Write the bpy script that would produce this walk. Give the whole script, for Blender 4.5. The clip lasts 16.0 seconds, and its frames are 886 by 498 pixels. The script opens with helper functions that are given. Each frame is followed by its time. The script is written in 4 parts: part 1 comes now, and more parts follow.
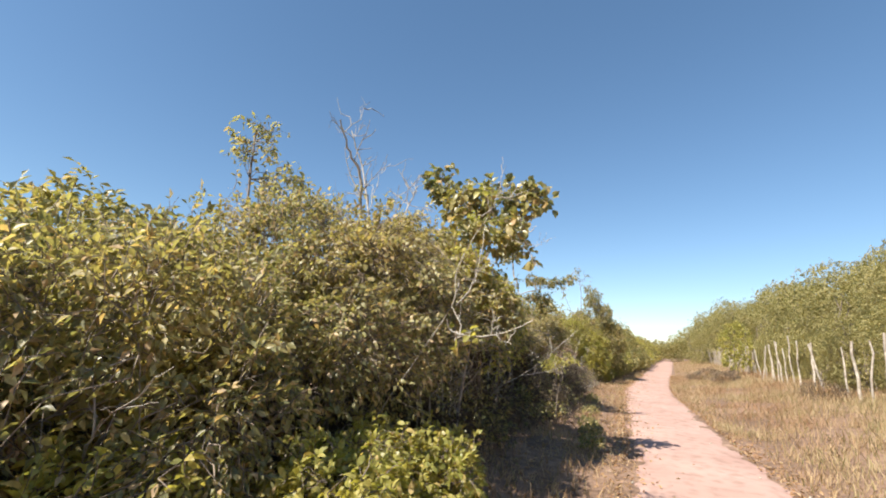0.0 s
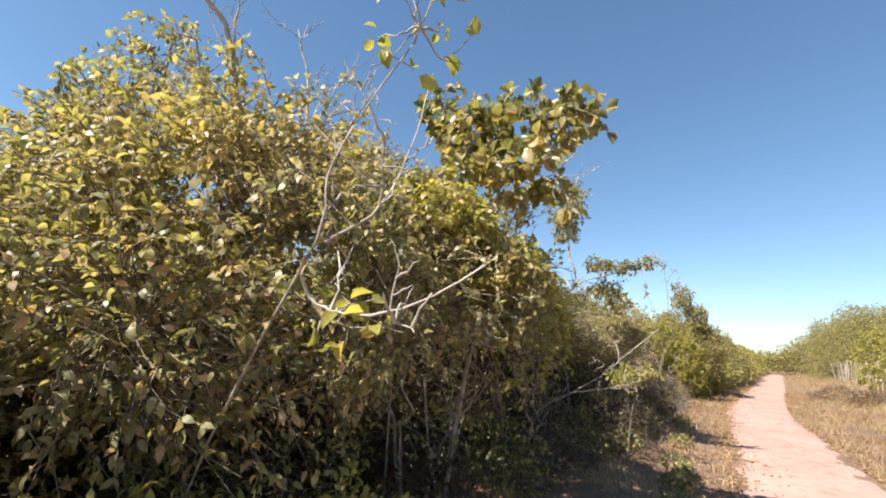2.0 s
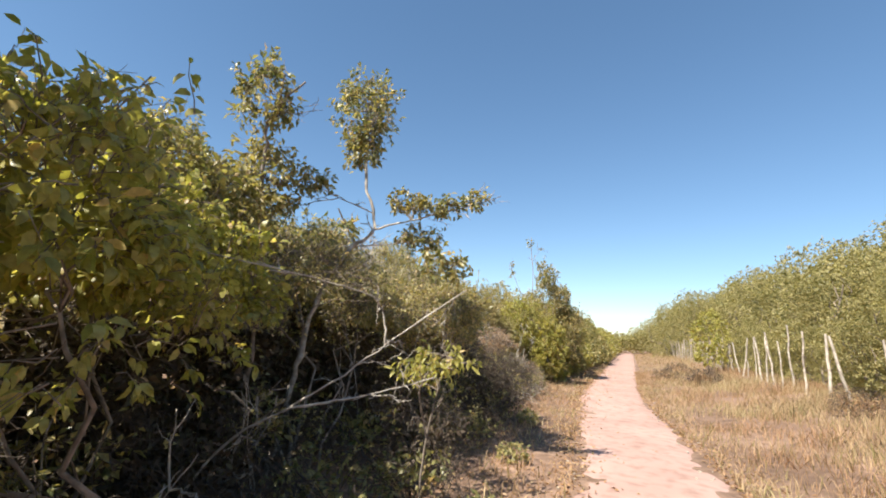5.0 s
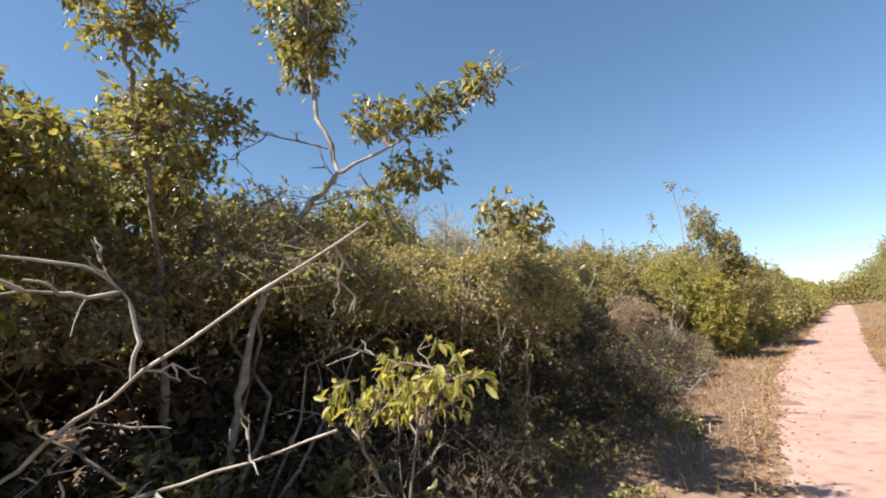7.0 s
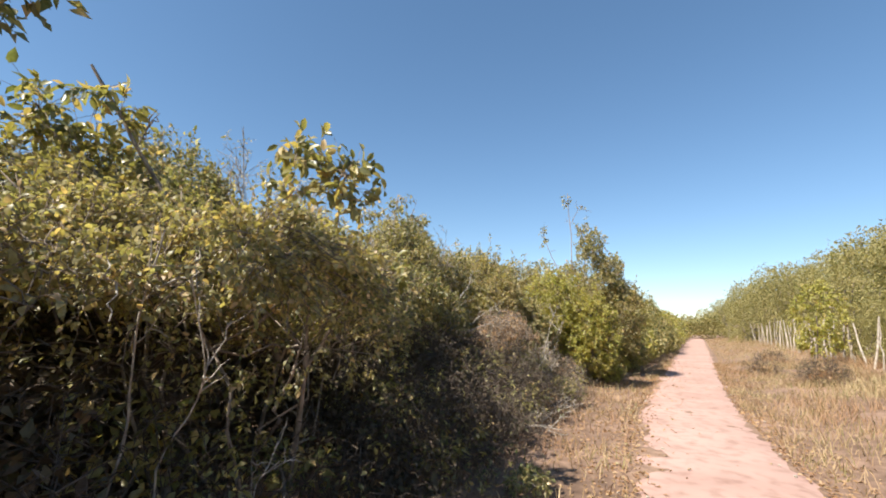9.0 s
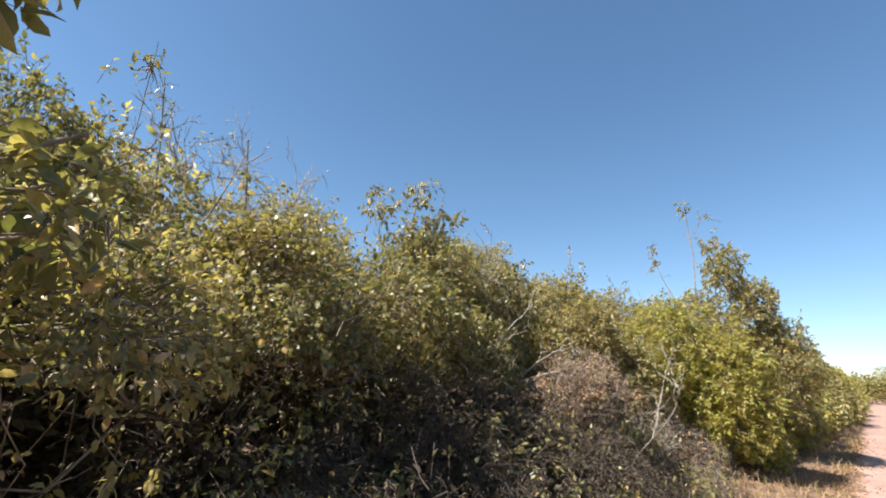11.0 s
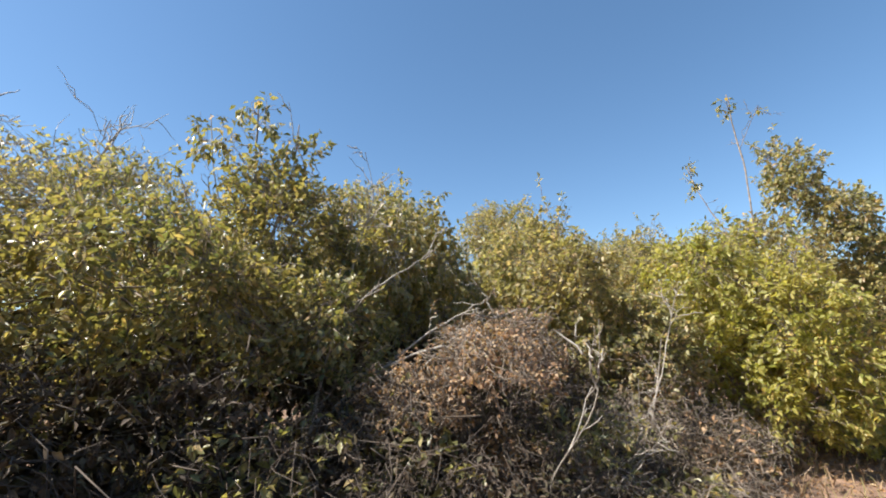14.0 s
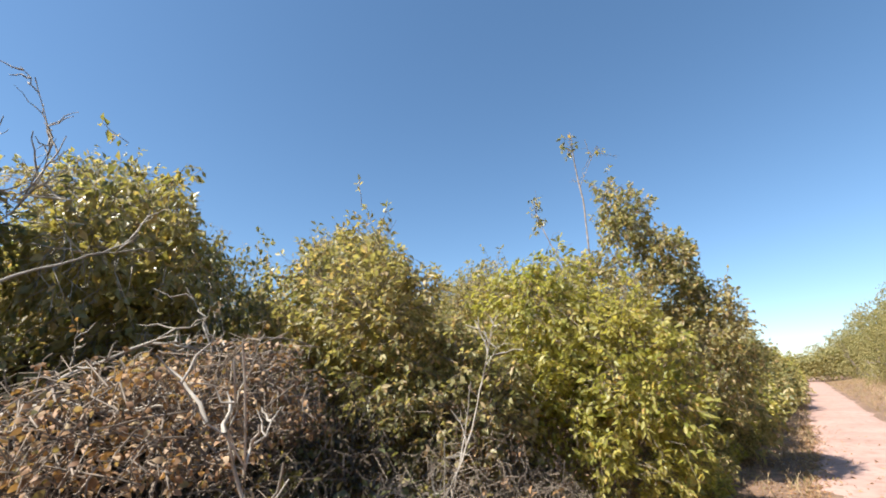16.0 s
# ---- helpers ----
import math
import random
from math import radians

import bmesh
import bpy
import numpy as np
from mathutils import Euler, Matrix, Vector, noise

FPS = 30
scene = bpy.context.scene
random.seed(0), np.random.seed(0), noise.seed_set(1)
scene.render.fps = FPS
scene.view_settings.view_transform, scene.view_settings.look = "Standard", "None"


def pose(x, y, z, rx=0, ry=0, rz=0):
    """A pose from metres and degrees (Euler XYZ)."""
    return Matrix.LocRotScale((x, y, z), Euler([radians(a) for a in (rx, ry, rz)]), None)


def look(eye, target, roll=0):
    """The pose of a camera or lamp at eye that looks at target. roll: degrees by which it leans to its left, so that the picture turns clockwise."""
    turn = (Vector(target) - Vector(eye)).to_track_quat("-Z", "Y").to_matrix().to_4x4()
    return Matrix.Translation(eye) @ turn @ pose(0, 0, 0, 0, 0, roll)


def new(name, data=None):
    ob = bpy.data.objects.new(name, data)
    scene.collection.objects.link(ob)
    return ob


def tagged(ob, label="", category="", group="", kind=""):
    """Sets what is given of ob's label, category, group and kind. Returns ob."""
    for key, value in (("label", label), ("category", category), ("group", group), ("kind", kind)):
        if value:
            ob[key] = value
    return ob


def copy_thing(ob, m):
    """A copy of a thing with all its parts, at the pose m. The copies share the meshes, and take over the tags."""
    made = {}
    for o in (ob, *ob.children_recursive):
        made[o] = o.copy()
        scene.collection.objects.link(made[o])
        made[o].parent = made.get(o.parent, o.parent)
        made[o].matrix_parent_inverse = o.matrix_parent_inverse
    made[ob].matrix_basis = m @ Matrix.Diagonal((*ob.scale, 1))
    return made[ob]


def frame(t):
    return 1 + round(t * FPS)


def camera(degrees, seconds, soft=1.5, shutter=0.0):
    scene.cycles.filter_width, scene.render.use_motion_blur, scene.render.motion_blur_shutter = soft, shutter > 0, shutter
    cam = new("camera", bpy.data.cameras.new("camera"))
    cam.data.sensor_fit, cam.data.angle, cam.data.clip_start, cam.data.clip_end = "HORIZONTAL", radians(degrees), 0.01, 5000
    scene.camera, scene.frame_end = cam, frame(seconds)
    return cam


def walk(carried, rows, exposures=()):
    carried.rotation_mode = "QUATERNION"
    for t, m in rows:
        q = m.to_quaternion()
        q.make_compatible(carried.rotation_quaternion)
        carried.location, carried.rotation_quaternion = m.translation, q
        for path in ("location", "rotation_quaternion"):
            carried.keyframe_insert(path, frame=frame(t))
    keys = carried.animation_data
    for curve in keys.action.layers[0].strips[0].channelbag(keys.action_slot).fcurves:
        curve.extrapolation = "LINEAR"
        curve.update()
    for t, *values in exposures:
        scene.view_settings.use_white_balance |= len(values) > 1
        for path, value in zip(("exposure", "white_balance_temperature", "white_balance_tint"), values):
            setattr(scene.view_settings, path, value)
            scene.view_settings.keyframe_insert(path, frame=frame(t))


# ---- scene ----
cam = camera(90, 16.0, soft=1.9)
PATH = [
    (0, (-0.026, -0.007, 1.502), (-0.754, 1.810, 1.914), 2.8),
    (0.5, (-0.069, 0.496, 1.497), (-0.842, 2.290, 1.925), 4.2),
    (1, (-0.096, 1.033, 1.514), (-1.110, 2.700, 1.952), 0.8),
    (1.5, (-0.108, 1.633, 1.516), (-1.185, 3.271, 1.916), 0.7),
    (2, (-0.124, 2.266, 1.497), (-1.154, 3.931, 1.905), 4.1),
    (2.5, (-0.117, 2.871, 1.501), (-1.146, 4.533, 1.924), 1.0),
    (3, (-0.135, 3.398, 1.528), (-1.151, 5.080, 1.898), -2.1),
    (3.5, (-0.187, 3.851, 1.537), (-1.053, 5.635, 1.793), 2.7),
    (4, (-0.175, 4.225, 1.525), (-0.742, 6.119, 1.828), 1.1),
    (4.2, (-0.106, 4.472, 1.522), (-0.618, 6.375, 1.861), 1.5),
    (6.3, (0.218, 7.147, 1.503), (-0.724, 8.858, 1.933), 3.0),
    (6.5, (0.244, 7.417, 1.515), (-0.784, 9.071, 1.971), 0.6),
    (7, (0.291, 7.814, 1.524), (-0.872, 9.409, 1.845), -3.8),
    (7.5, (0.274, 8.232, 1.529), (-0.983, 9.754, 1.845), 0.6),
    (8, (0.217, 8.675, 1.530), (-0.876, 10.315, 1.874), 5.9),
    (8.5, (0.210, 9.083, 1.533), (-0.700, 10.836, 1.845), 2.6),
    (8.7, (0.224, 9.337, 1.552), (-0.567, 11.147, 1.865), 2.1),
    (10.8, (-0.373, 12.4, 1.532), (-1.601, 13.902, 2.018), 1.8),
    (11, (-0.207, 12.628, 1.533), (-1.408, 14.149, 2.03), 3.9),
    (11.5, (0.103, 13.224, 1.539), (-1.22, 14.687, 1.868), -3.2),
    (12, (0.275, 13.808, 1.545), (-1.504, 14.721, 1.576), -7.0),
    (12.5, (0.331, 14.336, 1.552), (-1.643, 14.618, 1.7), -7.8),
    (13, (0.305, 14.785, 1.558), (-1.621, 14.655, 2.079), -5.8),
    (13.5, (0.231, 15.15, 1.562), (-1.589, 15.841, 2.021), -4.1),
    (14, (0.142, 15.447, 1.563), (-1.328, 16.743, 1.966), -1.4),
    (14.5, (0.061, 15.708, 1.563), (-1.03, 17.333, 1.974), 3.1),
    (15, (0.0, 15.986, 1.561), (-0.862, 17.718, 2.068), 0.0),
    (15.5, (-0.046, 16.352, 1.559), (-0.92, 18.066, 2.105), -2.0),
    (16, (-0.108, 16.897, 1.557), (-1.13, 18.52, 2.125), -1.6),
]
walk(cam, [(t, look(eye, target, roll)) for t, eye, target, roll in PATH],
     exposures=[(0.0, 1.03, 6500, 10), (3.5, 1.22, 6500, 10), (6.3, 1.03, 6500, 10), (9.0, 1.05, 6450, 10), (12.0, 1.1, 6250, 10), (12.6, 1.55, 6350, 10), (12.9, 1.8, 6400, 10), (13.2, 1.5, 6350, 10), (13.5, 1.15, 6250, 10), (16.0, 1.13, 6250, 10)])

# ---- light ----
SUN_AZ, SUN_EL = radians(151), radians(47)   # to the left of the way walked, above the ground
SUN_WAY = Vector((-math.sin(SUN_AZ) * math.cos(SUN_EL), math.cos(SUN_AZ) * math.cos(SUN_EL), math.sin(SUN_EL)))
world = bpy.data.worlds.new("sky")
scene.world = world
world.use_nodes = True
sky = world.node_tree.nodes.new("ShaderNodeTexSky")
sky.sky_type, sky.sun_disc = "NISHITA", False
sky.sun_elevation, sky.sun_rotation = SUN_EL, -SUN_AZ
sky.air_density, sky.dust_density, sky.ozone_density = 1.0, 0.65, 1.6
sky.altitude = 1400
back = world.node_tree.nodes["Background"]
back.inputs["Strength"].default_value = 0.11
clear = world.node_tree.nodes.new("ShaderNodeHueSaturation")
clear.inputs["Hue"].default_value, clear.inputs["Saturation"].default_value = 0.496, 1.18
even = world.node_tree.nodes.new("ShaderNodeGamma")
even.inputs["Gamma"].default_value = 0.84
world.node_tree.links.new(sky.outputs[0], even.inputs["Color"])
world.node_tree.links.new(even.outputs[0], clear.inputs["Color"])
world.node_tree.links.new(clear.outputs[0], back.inputs["Color"])
sun = new("sun", bpy.data.lights.new("sun", "SUN"))
sun.data.energy, sun.data.angle, sun.data.color = 5.0, radians(0.5), (1.0, 0.94, 0.84)
sun.matrix_world = look(SUN_WAY * 50, (0, 0, 0))


# ---- materials ----
def material(name, rough=0.8):
    m = bpy.data.materials.new(name)
    m.use_nodes = True
    m.node_tree.nodes["Principled BSDF"].inputs["Roughness"].default_value = rough
    return m, m.node_tree.nodes, m.node_tree.links, m.node_tree.nodes["Principled BSDF"]


def ramp(nodes, stops):
    r = nodes.new("ShaderNodeValToRGB")
    e = r.color_ramp.elements
    while len(e) < len(stops):
        e.new(0.5)
    for k, (at, c) in zip(e, stops):
        k.position, k.color = at, (*c, 1)
    return r


def noise_at(nodes, links, scale, detail=4.0, space="Object"):
    co = nodes.new("ShaderNodeTexCoord")
    n = nodes.new("ShaderNodeTexNoise")
    n.inputs["Scale"].default_value, n.inputs["Detail"].default_value = scale, detail
    links.new(co.outputs[space], n.inputs["Vector"])
    return n


def mix_colour(nodes, links, kind, fac, a, b):
    m = nodes.new("ShaderNodeMix")
    m.data_type, m.blend_type = "RGBA", kind
    for value, slot in ((fac, 0), (a, 6), (b, 7)):
        if isinstance(value, (int, float)):
            m.inputs[slot].default_value = value
        elif isinstance(value, tuple):
            m.inputs[slot].default_value = (*value, 1)
        else:
            links.new(value, m.inputs[slot])
    return m.outputs[2]


def bump(nodes, links, shader, height, strength, distance):
    b = nodes.new("ShaderNodeBump")
    b.inputs["Strength"].default_value, b.inputs["Distance"].default_value = strength, distance
    links.new(height, b.inputs["Height"])
    links.new(b.outputs[0], shader.inputs["Normal"])


def leaf_material(name, stops, patch, gloss=0.42, through_light=0.38):
    """Leaves: a colour for each leaf, patches of another tint over the plant, light passing through the blade."""
    m, nodes, links, shader = material(name, gloss)
    geo = nodes.new("ShaderNodeNewGeometry")
    r = ramp(nodes, stops)
    info = nodes.new("ShaderNodeObjectInfo")
    add, wrap = nodes.new("ShaderNodeMath"), nodes.new("ShaderNodeMath")
    add.operation, wrap.operation = "ADD", "FRACT"
    links.new(geo.outputs["Random Per Island"], add.inputs[0])
    links.new(info.outputs["Random"], add.inputs[1])
    links.new(add.outputs[0], wrap.inputs[0])
    links.new(wrap.outputs[0], r.inputs[0])
    n = noise_at(nodes, links, 1.1, 3.0)
    spread = ramp(nodes, [(0.42, (0, 0, 0)), (0.62, (1, 1, 1))])
    links.new(n.outputs["Fac"], spread.inputs[0])
    half = nodes.new("ShaderNodeMath")
    half.operation = "MULTIPLY"
    half.inputs[1].default_value = 0.45
    links.new(spread.outputs[0], half.inputs[0])
    tint = mix_colour(nodes, links, "MIX", half.outputs[0], r.outputs[0], patch)
    fine = noise_at(nodes, links, 38.0, 2.0)
    spots = ramp(nodes, [(0.3, (0.7, 0.66, 0.6)), (0.6, (1.1, 1.1, 1.1))])
    links.new(fine.outputs["Fac"], spots.inputs[0])
    colour = mix_colour(nodes, links, "MULTIPLY", 0.8, tint, spots.outputs[0])
    links.new(colour, shader.inputs["Base Color"])
    shader.inputs["Specular IOR Level"].default_value = 0.48
    trans = nodes.new("ShaderNodeBsdfTranslucent")
    bright = mix_colour(nodes, links, "MULTIPLY", 1.0, colour, (1.5, 1.5, 0.75))
    links.new(bright, trans.inputs["Color"])
    mixer = nodes.new("ShaderNodeMixShader")
    mixer.inputs[0].default_value = through_light
    links.new(shader.outputs[0], mixer.inputs[1])
    links.new(trans.outputs[0], mixer.inputs[2])
    links.new(mixer.outputs[0], nodes["Material Output"].inputs["Surface"])
    return m


def bark_material(name, dark, light, scale=14.0):
    m, nodes, links, shader = material(name, 0.85)
    n = noise_at(nodes, links, scale, 6.0)
    big = noise_at(nodes, links, 2.3, 3.0)
    r = ramp(nodes, [(0.3, dark), (0.7, light)])
    links.new(n.outputs["Fac"], r.inputs[0])
    b = ramp(nodes, [(0.3, (0.65, 0.65, 0.65)), (0.7, (1.1, 1.1, 1.1))])
    links.new(big.outputs["Fac"], b.inputs[0])
    links.new(mix_colour(nodes, links, "MULTIPLY", 1.0, r.outputs[0], b.outputs[0]), shader.inputs["Base Color"])
    bump(nodes, links, shader, n.outputs["Fac"], 0.5, 0.01)
    return m


OLIVE = leaf_material("olive_leaf", [(0.0, (0.144, 0.147, 0.0734)), (0.4, (0.285, 0.268, 0.129)), (0.75, (0.428, 0.383, 0.187)), (0.95, (0.538, 0.383, 0.226))], (0.462, 0.359, 0.158), 0.42, 0.45)
GREEN = leaf_material("green_leaf", [(0.0, (0.0993, 0.118, 0.0504)), (0.5, (0.244, 0.236, 0.101)), (0.9, (0.42, 0.349, 0.161)), (1.0, (0.531, 0.358, 0.181))], (0.398, 0.312, 0.111), 0.35)
YELLOW = leaf_material("yellow_green_leaf", [(0.0, (0.217, 0.231, 0.057)), (0.5, (0.377, 0.36, 0.105)), (0.9, (0.499, 0.445, 0.147)), (1.0, (0.529, 0.365, 0.161))], (0.454, 0.383, 0.123), 0.4, 0.5)
DRY = leaf_material("dry_leaf", [(0.0, (0.215, 0.118, 0.066)), (0.5, (0.397, 0.228, 0.115)), (0.9, (0.479, 0.347, 0.214)), (1.0, (0.215, 0.189, 0.0742))], (0.397, 0.26, 0.14), 0.6, 0.25)
# brown leaves of the thicket's foot, its shade put into their colour
SHADE_LEAF = leaf_material("shade_dark_brown_leaf", [(0.0, (0.06, 0.042, 0.028)), (0.6, (0.12, 0.085, 0.055)), (1.0, (0.1, 0.1, 0.05))], (0.09, 0.062, 0.04), 0.75, 0.2)
FAR = leaf_material("far_leaf", [(0.0, (0.144, 0.143, 0.0538)), (0.5, (0.299, 0.274, 0.116)), (1.0, (0.444, 0.38, 0.179))], (0.386, 0.315, 0.152), 0.7)
BARK = bark_material("grey_brown_bark", (0.12, 0.095, 0.07), (0.38, 0.3, 0.23))
# dark dead twigs; in the thicket this colour also holds the shade
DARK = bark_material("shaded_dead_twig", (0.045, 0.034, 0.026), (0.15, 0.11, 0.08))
PALE = bark_material("pale_bark", (0.24, 0.2, 0.16), (0.56, 0.5, 0.42))
POST = bark_material("weathered_post_wood", (0.26, 0.21, 0.16), (0.6, 0.52, 0.42), 9.0)


def sand_material():
    m, nodes, links, shader = material("pink_sand", 0.95)
    big, mid, fine = noise_at(nodes, links, 0.8, 4.0), noise_at(nodes, links, 6.0, 6.0), noise_at(nodes, links, 90.0, 3.0)
    a = ramp(nodes, [(0.3, (0.379, 0.233, 0.186)), (0.7, (0.472, 0.312, 0.256))])
    links.new(big.outputs["Fac"], a.inputs[0])
    b = ramp(nodes, [(0.32, (0.72, 0.68, 0.64)), (0.5, (1.0, 1.0, 1.0)), (0.75, (1.08, 1.06, 1.04))])
    links.new(mid.outputs["Fac"], b.inputs[0])
    links.new(mix_colour(nodes, links, "MULTIPLY", 0.8, a.outputs[0], b.outputs[0]), shader.inputs["Base Color"])
    both = mix_colour(nodes, links, "MIX", 0.35, mid.outputs["Fac"], fine.outputs["Fac"])
    bump(nodes, links, shader, both, 0.25, 0.015)
    return m


def soil_material():
    m, nodes, links, shader = material("dry_soil", 0.95)
    big, mid, fine = noise_at(nodes, links, 0.6, 5.0), noise_at(nodes, links, 7.0, 6.0), noise_at(nodes, links, 60.0, 3.0)
    a = ramp(nodes, [(0.3, (0.178, 0.111, 0.0723)), (0.55, (0.289, 0.187, 0.128)), (0.75, (0.408, 0.272, 0.196))])
    links.new(big.outputs["Fac"], a.inputs[0])
    b = ramp(nodes, [(0.3, (0.55, 0.5, 0.45)), (0.7, (1.1, 1.08, 1.05))])
    links.new(mid.outputs["Fac"], b.inputs[0])
    links.new(mix_colour(nodes, links, "MULTIPLY", 1.0, a.outputs[0], b.outputs[0]), shader.inputs["Base Color"])
    both = mix_colour(nodes, links, "MIX", 0.4, mid.outputs["Fac"], fine.outputs["Fac"])
    bump(nodes, links, shader, both, 0.7, 0.04)
    return m


def grass_material():
    m, nodes, links, shader = material("dry_grass", 0.7)
    geo = nodes.new("ShaderNodeNewGeometry")
    r = ramp(nodes, [(0.0, (0.197, 0.164, 0.0738)), (0.18, (0.246, 0.221, 0.0902)), (0.22, (0.344, 0.238, 0.139)), (0.6, (0.41, 0.295, 0.18)), (1.0, (0.508, 0.394, 0.246))])
    links.new(geo.outputs["Random Per Island"], r.inputs[0])
    n = noise_at(nodes, links, 0.5, 3.0)
    p = ramp(nodes, [(0.38, (0.92, 0.76, 0.68)), (0.62, (1.05, 1.08, 0.95))])
    links.new(n.outputs["Fac"], p.inputs[0])
    colour = mix_colour(nodes, links, "MULTIPLY", 1.0, r.outputs[0], p.outputs[0])
    links.new(colour, shader.inputs["Base Color"])
    trans = nodes.new("ShaderNodeBsdfTranslucent")
    links.new(colour, trans.inputs["Color"])
    mixer = nodes.new("ShaderNodeMixShader")
    mixer.inputs[0].default_value = 0.3
    links.new(shader.outputs[0], mixer.inputs[1])
    links.new(trans.outputs[0], mixer.inputs[2])
    links.new(mixer.outputs[0], nodes["Material Output"].inputs["Surface"])
    return m


SAND, SOIL, GRASS = sand_material(), soil_material(), grass_material()


# ---- mesh building ----
def mesh_of(name, verts, faces, mat, smooth=False):
    """A mesh from arrays: verts (n, 3), faces (m, corners)."""
    me = bpy.data.meshes.new(name)
    verts, faces = np.asarray(verts, np.float32), np.asarray(faces, np.int32)
    count, corners = faces.shape
    me.vertices.add(len(verts))
    me.vertices.foreach_set("co", verts.ravel())
    me.loops.add(count * corners)
    me.loops.foreach_set("vertex_index", faces.ravel())
    me.polygons.add(count)
    me.polygons.foreach_set("loop_start", np.arange(0, count * corners, corners, dtype=np.int32))
    if smooth:
        me.polygons.foreach_set("use_smooth", np.ones(count, bool))
    me.update(calc_edges=True)
    me.materials.append(mat)
    return me


def part(name, me, parent, label=""):
    ob = new(name, me)
    ob.parent = parent
    return tagged(ob, label)


def unit(v):
    return v / np.maximum(np.linalg.norm(v, axis=-1, keepdims=True), 1e-9)


def tubes(points, radii, sides):
    """Tapered tubes: points (n, k, 3), radii (n, k)."""
    n, k, _ = points.shape
    along = unit(np.gradient(points, axis=1))
    ref = np.where(np.abs(along[..., 2:3]) > 0.9, np.array([1.0, 0, 0]), np.array([0, 0, 1.0]))
    a = unit(np.cross(along, ref))
    b = np.cross(along, a)
    turn = np.arange(sides) * 2 * np.pi / sides
    ring = a[:, :, None] * np.cos(turn)[:, None] + b[:, :, None] * np.sin(turn)[:, None]
    verts = (points[:, :, None] + ring * radii[:, :, None, None]).reshape(-1, 3)
    i, j, s = np.meshgrid(np.arange(n), np.arange(k - 1), np.arange(sides), indexing="ij")
    at = lambda jj, ss: (i * k + jj) * sides + ss % sides
    faces = np.stack([at(j, s), at(j, s + 1), at(j + 1, s + 1), at(j + 1, s)], -1).reshape(-1, 4)
    return verts, faces


def bent(a, b, k, wobble, rng, sag=0.0):
    """Crooked lines from a to b, (n, k, 3)."""
    t = np.linspace(0, 1, k)[None, :, None]
    line = a[:, None] * (1 - t) + b[:, None] * t
    length = np.linalg.norm(b - a, axis=-1)[:, None, None]
    off = rng.normal(size=line.shape) * length * wobble * np.sin(np.pi * t) ** 0.5
    line = line + off
    line[..., 2] += (sag * length * np.sin(np.pi * t))[..., 0]
    return line


def blades(base, way, size, width, rng, fold=0.25, rich=False, oval=False):
    """Leaves with a folded midrib: base (n, 3), way (n, 3), size (n,)."""
    n = len(base)
    way = unit(way)
    side = unit(np.cross(way, rng.normal(size=(n, 3)) * 0.7 + np.array([0, 0, 1.0])))
    up = np.cross(side, way)
    l, w = size[:, None], (size * width)[:, None]
    if rich:
        rows = [base, base + way * l * 0.3 - side * w * 0.45 + up * w * fold, base + way * l * 0.3 + side * w * 0.45 + up * w * fold,
                base + way * l * 0.68 - side * w * 0.42 + up * w * fold * 0.7, base + way * l * 0.68 + side * w * 0.42 + up * w * fold * 0.7,
                base + way * l - up * l * 0.16, base + way * l * 0.32, base + way * l * 0.7 - up * l * 0.05]
        shape = np.array([[0, 6, 1], [0, 2, 6], [1, 6, 3], [6, 7, 3], [6, 2, 7], [2, 4, 7], [3, 7, 5], [7, 4, 5]])
    elif oval:
        rows = [base, base + way * l * 0.28 - side * w * 0.44 + up * w * fold, base + way * l * 0.28 + side * w * 0.44 + up * w * fold,
                base + way * l * 0.66 - side * w * 0.4 + up * w * fold * 0.6, base + way * l * 0.66 + side * w * 0.4 + up * w * fold * 0.6, base + way * l - up * l * 0.18]
        shape = np.array([[0, 2, 1], [1, 2, 4], [1, 4, 3], [3, 4, 5]])
    else:
        rows = [base, base + way * l * 0.45 - side * w * 0.5 + up * w * fold, base + way * l * 0.45 + side * w * 0.5 + up * w * fold, base + way * l - up * l * 0.12]
        shape = np.array([[0, 3, 1], [0, 2, 3]])
    verts = np.stack(rows, 1)
    faces = shape[None] + (np.arange(n) * verts.shape[1])[:, None, None]
    return verts.reshape(-1, 3), faces.reshape(-1, 3)


def join(pieces):
    verts, faces, at = [], [], 0
    for v, f in pieces:
        verts.append(v)
        faces.append(f + at)
        at += len(v)
    return np.concatenate(verts), np.concatenate(faces)


